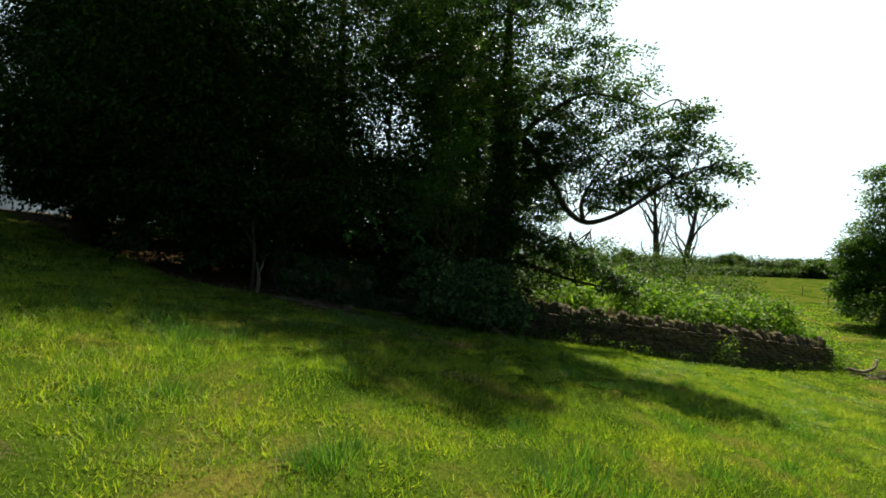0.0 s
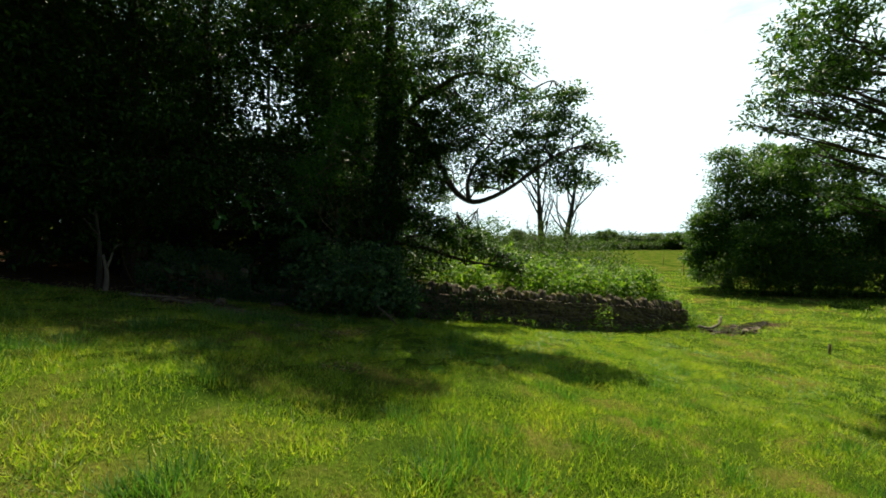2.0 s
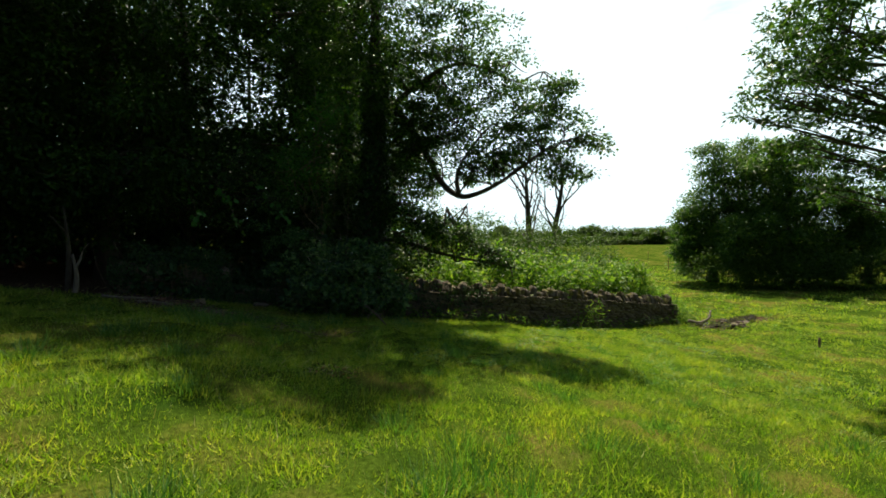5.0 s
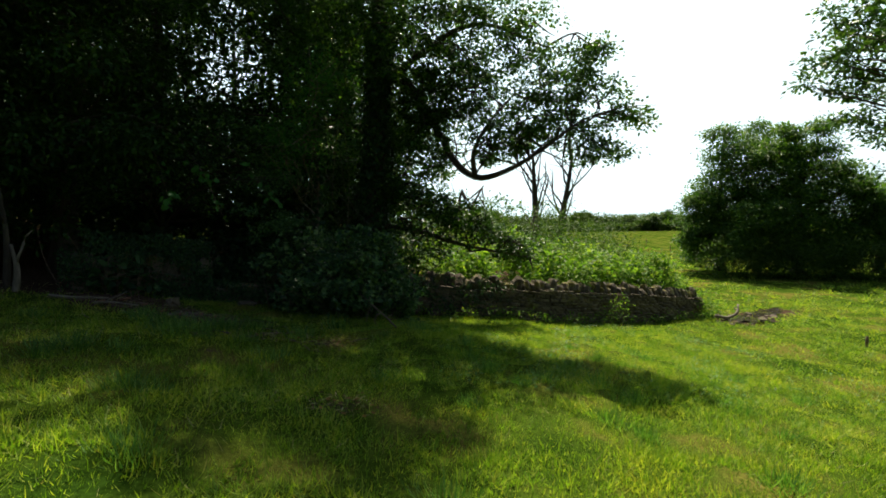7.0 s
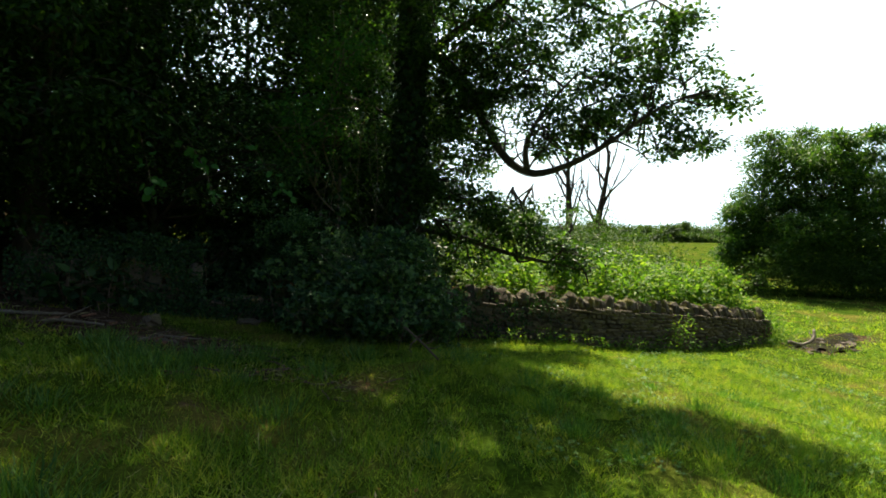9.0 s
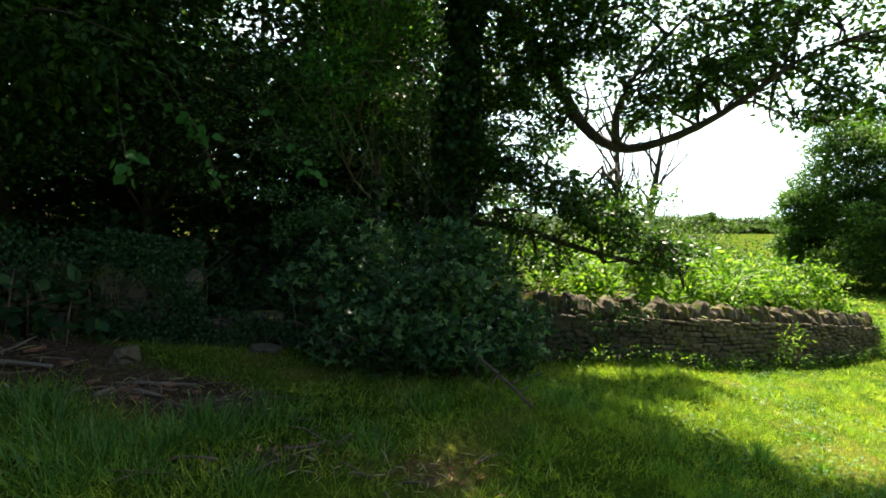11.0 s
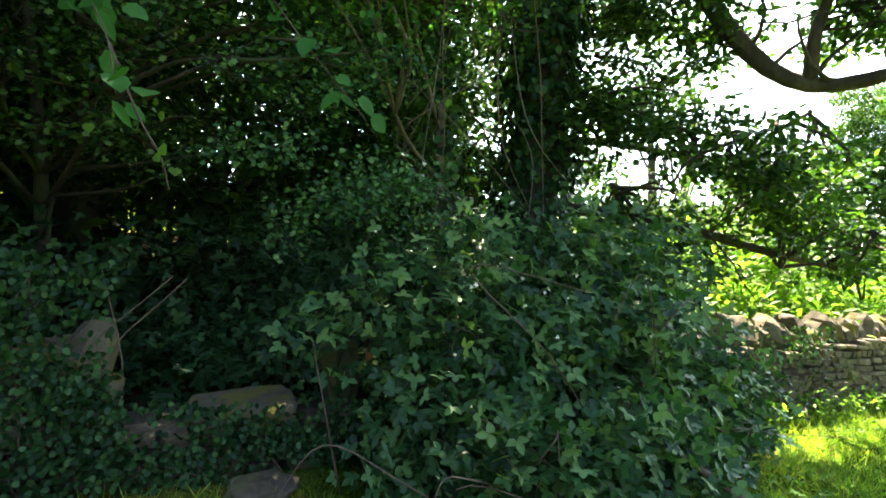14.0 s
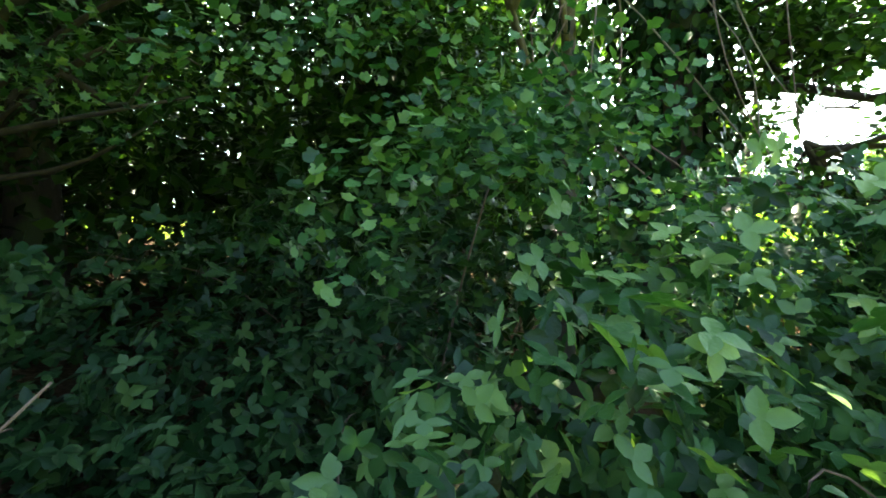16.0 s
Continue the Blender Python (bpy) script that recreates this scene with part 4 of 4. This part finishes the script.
# ---- stone wall ----
def stone_shapes(name, count, seed, taper=0.0, worn=0.11):
    r = random.Random(seed)
    res = []
    for _ in range(count):
        bm = bmesh.new()
        bmesh.ops.create_cube(bm, size=1.0)
        bmesh.ops.bevel(bm, geom=list(bm.edges), offset=worn, segments=1, affect="EDGES")
        for v in bm.verts:
            v.co += Vector((r.uniform(-0.06, 0.06), r.uniform(-0.06, 0.06), r.uniform(-0.06, 0.06)))
            if taper and v.co.z > 0:
                v.co.y *= 1 - taper
                v.co.x *= 1 - taper * 0.4
        me = bpy.data.meshes.new(name)
        bm.to_mesh(me)
        bm.free()
        res.append(me)
    return res


def coping_z(x):
    return 0.64 - 0.118 * x


def build_wall():
    ang = math.atan(WALL_SLOPE)
    along = np.array([math.cos(ang), math.sin(ang)])
    across = np.array([-math.sin(ang), math.cos(ang)])
    wall = thing("wall_field", (4.0, wall_y(4.0) + 0.25, float(ground_z(4, 12))), "old dry-stone field wall with mossy upright coping stones", "stone wall", kind="structure")
    base = Matrix.Translation(-wall.location)
    # earth core in three lengths, the middle one broken down
    def core(x0, x1, drop):
        bm = bmesh.new()
        rows = []
        for x in np.linspace(x0, x1, max(3, int((x1 - x0) / 0.5))):
            y = wall_y(x)
            zt, zb = coping_z(x) - 0.2 - drop, float(ground_z(x, y)) - 0.15
            rows.append([bm.verts.new((x - across[0] * 0 + across[0] * d, y + across[1] * d, z)) for d, z in ((0.09, zb), (0.09, zt), (0.45, zt), (0.45, zb))])
        for p, q in zip(rows, rows[1:]):
            for i in range(4):
                bm.faces.new((p[i], q[i], q[(i + 1) % 4], p[(i + 1) % 4]))
        bm.faces.new(rows[0])
        bm.faces.new(rows[-1][::-1])
        bmesh.ops.recalc_face_normals(bm, faces=bm.faces)
        me = bpy.data.meshes.new("wall_core")
        bm.to_mesh(me)
        bm.free()
        me.materials.append(RUBBLE)
        mesh_part("wall_core", me, wall, "packed earth and rubble inside the wall")
    core(-3.4, -1.62, 0.0)
    core(-1.62, -0.2, 0.2)
    core(-0.2, 11.8, 0.0)
    shapes = stone_shapes("stone", 12, 3)
    for me in shapes:
        me.materials.append(STONE)
    caps = stone_shapes("coping_stone", 10, 5, 0.26, 0.24)
    for me in caps:
        me.materials.append(COPING)
    r = random.Random(11)
    placed, joined = 0, []
    heights = [r.uniform(0.045, 0.095) for _ in range(20)]
    for course in range(20):
        x = -3.4 + r.uniform(0, 0.1)
        while x < 11.8:
            w = r.choice((r.uniform(0.09, 0.2), r.uniform(0.18, 0.42)))
            h = heights[course] * r.uniform(0.85, 1.05)
            xm = x + w / 2
            y = wall_y(xm)
            z = float(ground_z(xm, y)) - 0.06 + sum(heights[:course]) + heights[course] / 2 + 0.02 * math.sin(3 * xm + course)
            limit = coping_z(xm) - 0.13 - (0.2 if -1.62 < xm < -0.2 else 0)
            if z + h * 0.5 < limit:
                p = Vector((xm + across[0] * 0.06, y + across[1] * 0.06, z))
                m = Matrix.Translation(p) @ Euler((r.uniform(-0.05, 0.05), 0.14 + r.uniform(-0.03, 0.03), ang + r.uniform(-0.06, 0.06))).to_matrix().to_4x4() @ Matrix.Diagonal((w * 0.97, r.uniform(0.16, 0.22), h * 0.98, 1))
                me = shapes[r.randrange(12)]
                if placed < 300 and -2.4 < xm < 6.4:
                    o = new("stone", me)
                    o.parent = wall
                    o.matrix_basis = base @ m
                    placed += 1
                else:
                    joined.append((me, m))
            x += w + 0.006
    vs, sizes, loops, k = [], [], [], 0
    for me, m in joined:
        for v in me.vertices:
            vs.append(m @ v.co)
        for p in me.polygons:
            sizes.append(len(p.vertices))
            loops.extend(k + i for i in p.vertices)
        k += len(me.vertices)
    rest = mesh_part("stones", raw_mesh("stones", np.array([tuple(v) for v in vs]), sizes, loops, STONE), wall)
    rest["kind"] = "stuff"
    x = -3.4
    while x < 11.7:
        w = r.uniform(0.09, 0.26)
        h = r.uniform(0.19, 0.37)
        if not -1.75 < x < -0.15:
            p = Vector((x + w / 2 + across[0] * 0.22, wall_y(x + w / 2) + across[1] * 0.22, coping_z(x) - 0.22 + h / 2))
            m = Matrix.Translation(p) @ Euler((r.uniform(-0.12, 0.12), r.uniform(-0.1, 0.6), ang + r.uniform(-0.25, 0.25))).to_matrix().to_4x4() @ Matrix.Diagonal((w, r.uniform(0.32, 0.44), h, 1))
            o = new("coping_stone", caps[r.randrange(10)])
            o.parent = wall
            o.matrix_basis = base @ m
        x += w * 0.92


build_wall()


# ---- along the wall ----
def wall_point(x, out=0.0, up=0.0):
    """A point on the wall's front, out from it towards the pasture and up from the ground."""
    return np.array([x + 0.26 * out, wall_y(x) - 0.965 * out, float(ground_z(x, wall_y(x) - 0.4)) + up])


def ivy_sheet(name, x0, x1, top, n, leaf, label, thick=0.06):
    """Ivy that clings to the face of the wall."""
    c = wall_point((x0 + x1) / 2)
    t = thing(name, tuple(c), label, "ivy")
    x = rng.uniform(x0, x1, n)
    up = rng.random(n)
    patch = np.sin(x * 5.1) * np.sin(up * 7 + x * 2.2) + rng.normal(0, 0.5, n)
    keep = patch > -0.15
    x, up = x[keep], up[keep]
    n = len(x)
    out = 0.04 + rng.random(n) * thick
    p = np.array([wall_point(a, b, u * top(a)) for a, b, u in zip(x, out, up)])
    nm = np.array([0.26, -0.965, 0.35]) + rng.normal(0, 0.4, (n, 3))
    ax = np.array([0, -0.2, -0.8]) + rng.normal(0, 0.5, (n, 3))
    mesh_part("leaves", scatter("leaves", BROAD, p, ax, nm, rng.uniform(0.6, 1.3, n) * leaf, leaf, IVY), t)["kind"] = "stuff"
    rods = []
    for _ in range(9):
        xx = rng.uniform(x0, x1)
        rods.append((curve_points([wall_point(xx, 0.05, 0), wall_point(xx + rng.normal(0, 0.1), 0.06, top(xx) * 0.5), wall_point(xx + rng.normal(0, 0.2), 0.05, top(xx) * 0.95)], 8), np.linspace(0.006, 0.002, 8), 5, 0.1))
    mesh_part("cane_tangle", tubes("cane_tangle", rods, TWIG), t)["kind"] = "stuff"


ivy_sheet("ivy", -3.5, -1.6, lambda x: 0.95, 6000, 0.027, "small-leaved ivy smothering the ruined wall end")
ivy_sheet("ivy", -1.6, -0.2, lambda x: 0.40, 3200, 0.027, "ivy creeping over the broken wall gap")
ivy_sheet("ivy", -2.3, -1.55, lambda x: 1.0, 3600, 0.026, "ivy clinging to the corner stones", 0.1)
ivy_sheet("ivy", 2.2, 4.6, lambda x: 0.9, 1500, 0.035, "patchy ivy on the shaded wall face")


def slab(name, place, size, turn, label, material=STONE, worn=0.5):
    bm = bmesh.new()
    bmesh.ops.create_cube(bm, size=1.0)
    bmesh.ops.subdivide_edges(bm, edges=list(bm.edges), cuts=2, use_grid_fill=True)
    r = random.Random(int(abs(place[0]) * 100))
    for v in bm.verts:
        d = v.co.copy()
        d.z = 0
        v.co -= d * worn * max(0, d.length - 0.38)
        v.co = Vector((v.co.x * size[0], v.co.y * size[1], v.co.z * size[2])) + Vector((r.uniform(-1, 1), r.uniform(-1, 1), r.uniform(-1, 1))) * min(size) * 0.2
    bmesh.ops.bevel(bm, geom=[e for e in bm.edges if e.calc_face_angle(0) > 0.6], offset=min(size) * 0.12, segments=1, affect="EDGES")
    me = bpy.data.meshes.new(name)
    bm.to_mesh(me)
    bm.free()
    me.materials.append(material)
    ob = new(name, me)
    ob.matrix_basis = pose(*place, *turn)
    return tagged(ob, label, "stone")


slab("stone_slab", (-1.13, 11.1, 0.44), (0.54, 0.42, 0.06), (4, 2, 14), "flat mossy slab lying on the broken wall", COPING)
slab("fallen_stone", (-1.02, 10.76, 0.17), (0.3, 0.18, 0.1), (8, 8, 12), "reddish stone fallen at the foot of the wall")
slab("fallen_stone", (-1.95, 10.05, 0.38), (0.2, 0.16, 0.13), (5, 9, 40), "small grey stone among sticks on bare soil")
slab("upright_stone", (-0.64, 11.27, 0.53), (0.17, 0.17, 0.33), (5, -4, 20), "moss-grown upright stone standing in the gap", MOSSY, 0.4)
for place, size, turn in (((-1.79, 11.02, 0.83), (0.22, 0.22, 0.08), (2, 8, 16)), ((-1.81, 10.99, 0.74), (0.28, 0.22, 0.09), (0, 5, 12)), ((-1.77, 10.97, 0.65), (0.3, 0.2, 0.09), (1, 8, 18))):
    slab("corner_stone", place, size, turn, "squared mossy stone at the end of the ruined wall", COPING, 0.12)


def stick(name, points, r0, r1, label, material=TWIG, forks=0):
    pts = curve_points(points, 14)
    t = thing(name, tuple(pts[0]), label, "stick")
    stem = mesh_part("stem", tubes("stem", [(pts, np.linspace(r0, r1, 14) * (1 + 0.2 * rng.random(14)), 7, 0.15)], material), t)
    for _ in range(forks):
        k = rng.integers(3, 12)
        f = wander(pts[k], rng.normal(0, 1, 3) * np.array([1, 1, 0.4]), rng.uniform(0.15, 0.4), 6, 0.25)
        mesh_part("side_twig", tubes("side_twig", [(f, np.linspace(r1, 0.003, 6), 5, 0.1)], material), stem)
    return t


stick("fallen_branch", [(0.62, 10.85, 0.5), (1.03, 10.16, 0.16), (1.2, 9.87, 0.02), (1.34, 9.6, -0.12)], 0.016, 0.011, "long broken branch leaning out of the bramble", TWIG, 4)


def on_ground(x, y, up=0.02):
    return (x, y, float(ground_z(x, y)) + up)


for a, b, r0, lab, mat in (((-3.4, 9.8), (-2.75, 9.95), 0.024, "weathered grey log lying on the bare soil", PALE_BARK), ((-2.8, 9.6), (-2.3, 9.72), 0.02, "weathered grey log lying on the bare soil", PALE_BARK),
                           ((-1.75, 9.6), (-1.35, 9.72), 0.015, "pale forked stick on churned mud", PALE_BARK), ((-1.85, 9.3), (-1.5, 9.42), 0.016, "pale stick on churned mud", PALE_BARK),
                           ((-1.45, 9.3), (-1.15, 9.42), 0.012, "thin brown stick on churned mud", TWIG), ((-0.6, 8.75), (-0.35, 8.9), 0.010, "thin brown stick on churned mud", TWIG)):
    m = ((a[0] + b[0]) / 2 + rng.normal(0, 0.05), (a[1] + b[1]) / 2 + rng.normal(0, 0.05))
    stick("fallen_stick", [on_ground(*a), on_ground(*m, 0.03), on_ground(*b)], r0, r0 * 0.6, lab, mat, 2)
for x, y, w in ((-2.55, 9.98, 0.17), (-1.72, 9.45, 0.18), (-1.62, 9.3, 0.11), (-1.5, 9.62, 0.09), (-1.95, 9.5, 0.12), (-2.25, 9.8, 0.1), (-1.3, 9.55, 0.08), (-2.75, 9.7, 0.13)):
    slab("broken_wood", on_ground(x, y, 0.03), (w * 0.85, 0.035, 0.022), (4, -6, rng.uniform(-40, 40)), "split reddish piece of rotten wood", RED_WOOD)["category"] = "wood"


# chips, twigs and dead leaves on the bare patches
def litter(n):
    spots = [(-1.5, 9.5, 0.8), (-2.7, 9.85, 0.8), (-0.5, 8.7, 0.5), (0.3, 6.4, 0.4), (0.3, 8.6, 0.4), (-5.5, 9.9, 1.2), (-4.2, 10.3, 0.8)]
    pick = rng.integers(0, len(spots), n)
    sp = np.array(spots)[pick]
    x, y = sp[:, 0] + rng.normal(0, 0.5, n) * sp[:, 2], sp[:, 1] + rng.normal(0, 0.35, n) * sp[:, 2]
    p = np.stack([x, y, ground_z(x, y) + 0.02], axis=1)
    ax = np.stack([rng.normal(0, 1, n), rng.normal(0, 1, n), rng.normal(0, 0.12, n)], axis=1)
    nm = np.stack([rng.normal(0, 0.3, n), rng.normal(0, 0.3, n), np.ones(n)], axis=1)
    a, b = n // 2, n
    tagged(new("leaf_litter", scatter("leaf_litter", OVAL, p[:a], ax[:a], nm[:a], rng.uniform(0.03, 0.07, a), 0.04, RUST)), "scattered brown dead leaves on bare soil", "leaf litter", kind="stuff")
    tagged(new("wood_chips", scatter("wood_chips", LEAF, p[a:b], ax[a:b], nm[a:b], rng.uniform(0.05, 0.16, b - a), 0.02, STRAW)), "pale twigs and wood chips on bare soil", "wood chips", kind="stuff")


litter(420)


def twig_litter(n):
    """Crooked little twigs over the churned soil."""
    rods = []
    for _ in range(n):
        sx, sy, r = ((-1.5, 9.5, 0.7), (-2.7, 9.85, 0.8), (-0.5, 8.75, 0.9))[rng.integers(0, 3)]
        x, y = sx + rng.normal(0, 0.5) * r, sy + rng.normal(0, 0.35) * r
        pts = wander(on_ground(x, y, 0.02), (rng.normal(), rng.normal(), 0.05), rng.uniform(0.12, 0.5), 7, 0.3)
        pts[:, 2] = np.maximum(pts[:, 2] * 0.3 + 0.7 * (ground_z(pts[:, 0], pts[:, 1]) + 0.025), ground_z(pts[:, 0], pts[:, 1]))
        rods.append((pts, np.linspace(rng.uniform(0.004, 0.010), 0.0025, 7), 5, 0.3))
    tagged(new("twig_litter", tubes("twig_litter", rods, TWIG)), "crooked brown twigs scattered over churned soil", "twigs", kind="stuff")


twig_litter(70)


# the pale snag at the edge of the wood
def snag(x, y, h, material, label):
    z = float(ground_z(x, y)) - 0.04
    t = thing("tree_stump", (x, y, z), label, "snag")
    pts = curve_points([(x, y, z), (x + 0.03, y, z + h * 0.5), (x - 0.02, y, z + h)], 9)
    mesh_part("stem", tubes("stem", [(pts, np.linspace(0.05, 0.02, 9), 8, 0.35)], material), t)
    mesh_part("side_branch", tubes("side_branch", [(wander(pts[5], (0.3, -0.2, 1), 0.5, 6, 0.15), np.linspace(0.025, 0.008, 6), 5, 0.1)], material), t)


snag(-3.85, 9.95, 0.7, PALE_BARK, "pale broken snag at the edge of the wood")
snag(-4.0, 10.05, 1.5, BARK, "dark broken snag at the edge of the wood")


# the thin sapling in the thicket, with hanging ivy stems
build_tree((0.1, 12.2), 6.0, 0.055, [(0.0, 11.6, 3.2, 0.6, 0.5, 0.6), (0.3, 11.6, 4.2, 0.8, 0.6, 0.7), (-0.4, 11.4, 3.0, 0.5, 0.4, 0.4)], 120, 20, 0.14, 0.06, 0.05, HAZEL, "thin pale sapling hung with ivy stems", "sapling", bark=PALE_BARK, shape=OVAL, ivy=700)
for i in range(9):
    x, y = rng.uniform(-0.1, 0.8), rng.uniform(11.6, 12.0)
    stick("hanging_vine", [(x, y, 3.4 + rng.random()), (x + rng.normal(0, 0.2), y - 0.1, 2.6), (x + rng.normal(0, 0.25), y - 0.2, 1.9), (x + rng.normal(0, 0.35), y - 0.3, 1.3)], 0.004, 0.0022, "thin dry ivy stem hanging in the thicket", PALE_BARK if i % 2 else TWIG)


def leaf_spray(name, points, n, leaf, label, material=HAZEL):
    """A twig with broad leaves hanging from it."""
    pts = curve_points(points, 16)
    t = thing(name, tuple(pts[0]), label, "branch")
    twig = mesh_part("twig", tubes("twig", [(pts, np.linspace(0.0055, 0.002, 16), 5, 0.1)], TWIG), t)
    for i in range(n):
        k = rng.integers(5, 16)
        d = np.array([rng.normal(0, 0.7), rng.normal(0, 0.7), -0.6])
        p = pts[k:k + 1] + rng.normal(0, 0.05, (1, 3))
        nm = np.array([[rng.normal(0, 0.5), -0.7 + rng.normal(0, 0.4), 0.6]])
        mesh_part("leaf", scatter("leaf", BROAD, p, d[None, :], nm, np.array([leaf * rng.uniform(0.65, 1.15)]), leaf * 1.05, material), twig)


leaf_spray("hazel_branch", [(-2.2, 11.8, 3.1), (-1.8, 11.1, 2.6), (-1.5, 10.7, 2.15), (-1.4, 10.5, 1.85)], 22, 0.095, "drooping hazel twig with broad fresh leaves")
leaf_spray("hazel_branch", [(-1.7, 11.8, 3.2), (-1.1, 11.2, 2.7), (-0.75, 10.95, 2.2), (-0.5, 10.82, 1.85)], 20, 0.10, "drooping hazel twig with broad fresh leaves")
leaf_spray("hazel_branch", [(-2.6, 11.6, 3.0), (-2.3, 10.9, 2.5), (-2.1, 10.5, 2.1), (-2.0, 10.3, 1.8)], 16, 0.10, "drooping hazel twig with broad fresh leaves")
leaf_spray("young_shoot", [(-1.5, 10.75, 2.1), (-1.38, 10.65, 1.8), (-1.3, 10.6, 1.65), (-1.27, 10.58, 1.52)], 7, 0.05, "yellow-green young shoot hanging from the hazel", NETTLE)


def dead_leaf(place):
    t = thing("dead_leaf", place, "curled orange dead leaf caught on the ivy", "leaf")
    mesh_part("blade", scatter("blade", BROAD, np.array([place]), np.array([(0.2, -0.1, -1.0)]), np.array([(0.1, -1.0, 0.2)]), np.array([0.065]), 0.05, RUST), t)
    mesh_part("stalk", tubes("stalk", [(np.array(place) + np.array([(0, 0, 0), (-0.01, 0, 0.02), (-0.012, 0.01, 0.045)]), np.array([0.0015, 0.0014, 0.0012]), 5, 0.0)], TWIG), t)


dead_leaf((-0.49, 11.1, 0.68))


# bramble flowers
def flowers(n):
    c = np.array([(0.2, 10.6, 0.9), (0.7, 10.6, 0.7), (0.4, 10.7, 1.3), (1.2, 10.9, 0.7)])[rng.integers(0, 4, n)]
    p = c + rng.normal(0, 1, (n, 3)) * np.array([0.35, 0.1, 0.3])
    tagged(new("bramble_flowers", scatter("bramble_flowers", BROAD, np.repeat(p, 5, axis=0), rng.normal(0, 1, (n * 5, 3)), np.tile((0, -1, 0.6), (n * 5, 1)) + rng.normal(0, 0.2, (n * 5, 3)), np.full(n * 5, 0.012), 0.011, BLOSSOM)),
           "small whitish bramble flowers on the thicket", "flowers", kind="stuff")


flowers(60)

# tall weed against the wall, and burdock under the ruined end
leafy_bush("weed_plant", [(7.75, 13.05, -0.95, 0.25, 0.15, 0.4), (8.0, 13.1, -0.7, 0.2, 0.12, 0.3)], 160, 10, 0.08, 0.09, 0.35, NETTLE, "tall weed growing against the wall face", "weed", OVAL, 9)
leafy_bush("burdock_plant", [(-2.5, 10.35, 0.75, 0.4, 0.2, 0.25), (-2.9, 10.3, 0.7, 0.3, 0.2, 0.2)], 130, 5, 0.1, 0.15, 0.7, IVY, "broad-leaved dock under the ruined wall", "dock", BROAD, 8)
leafy_bush("nettle_fringe", [(x, wall_y(x) - 0.2, float(ground_z(x, wall_y(x))) + 0.12, 0.32, 0.16, rng.uniform(0.1, 0.24)) for x in np.arange(2.4, 11.5, 0.55)], 160, 14, 0.07, 0.06, 0.6, NETTLE, "low weeds along the foot of the wall", "weeds", OVAL, 20, kind="stuff")


# ---- the muddy gateway ----
def puddle():
    t = thing("puddle", (14.3, 14.7, float(ground_z(14.3, 14.7)) - 0.06), "muddy puddle with broken stones beside the wall end", "puddle", kind="structure")
    bm = bmesh.new()
    grid = {}
    level = float(ground_z(14.2, 14.5)) - 0.035
    for i in range(-19, 20):
        for j in range(-6, 7):
            u, v = i * 0.12, j * 0.1
            a = math.atan2(v / 0.6, u / 2.2)
            if math.hypot(u / 2.2, v / 0.6) < 0.88 + 0.18 * math.sin(3 * a + 1) + 0.12 * math.sin(7 * a):
                grid[i, j] = bm.verts.new((14.2 + 0.92 * u - 0.38 * v, 14.5 + 0.38 * u + 0.92 * v, level + rng.normal(0, 0.011)))
    for i, j in list(grid):
        cell = [grid.get(q) for q in ((i, j), (i + 1, j), (i + 1, j + 1), (i, j + 1))]
        if all(cell):
            bm.faces.new(cell).smooth = True
    bmesh.ops.delete(bm, geom=[v for v in bm.verts if not v.link_faces], context="VERTS")
    me = bpy.data.meshes.new("water")
    bm.to_mesh(me)
    bm.free()
    me.materials.append(WATER)
    mesh_part("water", me, t)


puddle()
for i in range(18):
    u, v = rng.normal(0, 1.1), rng.normal(0, 0.35)
    x, y = 14.2 + 0.92 * u - 0.38 * v, 14.5 + 0.38 * u + 0.92 * v
    slab("rubble_stone", on_ground(x, y, -0.03), (rng.uniform(0.1, 0.3), rng.uniform(0.1, 0.22), 0.08), (rng.normal(0, 5), rng.normal(0, 5), rng.uniform(0, 180)), "pale broken stone lying in the muddy puddle")["group"] = "stones in the puddle"
stick("bent_branch", [(11.7, 13.75, -1.35), (12.1, 13.7, -1.42), (12.5, 13.75, -1.3), (12.7, 13.9, -1.1)], 0.045, 0.03, "bare pale branch lying at the wall end", PALE_BARK, 1)


def post(place, h, label):
    x, y = place
    z = float(ground_z(x, y)) - 0.05
    t = thing("fence_post", (x, y, z), label, "fence post")
    pts = curve_points([(x, y, z), (x + 0.02, y, z + h / 2), (x + 0.03, y, z + h)], 6)
    mesh_part("stake", tubes("stake", [(pts, np.full(6, 0.032), 7, 0.12)], TWIG), t)
    mesh_part("cap", tubes("cap", [(np.array([pts[-1], pts[-1] + np.array([0, 0, 0.03])]), np.array([0.032, 0.018]), 7, 0.05)], TWIG), t)


post((13.06, 10.58), 0.3, "short rusty brown stake in the pasture")
post((38.6, 51.2), 1.1, "grey wooden fence post in the far meadow")
post((29.5, 36.5), 1.1, "grey wooden fence post in the far meadow")
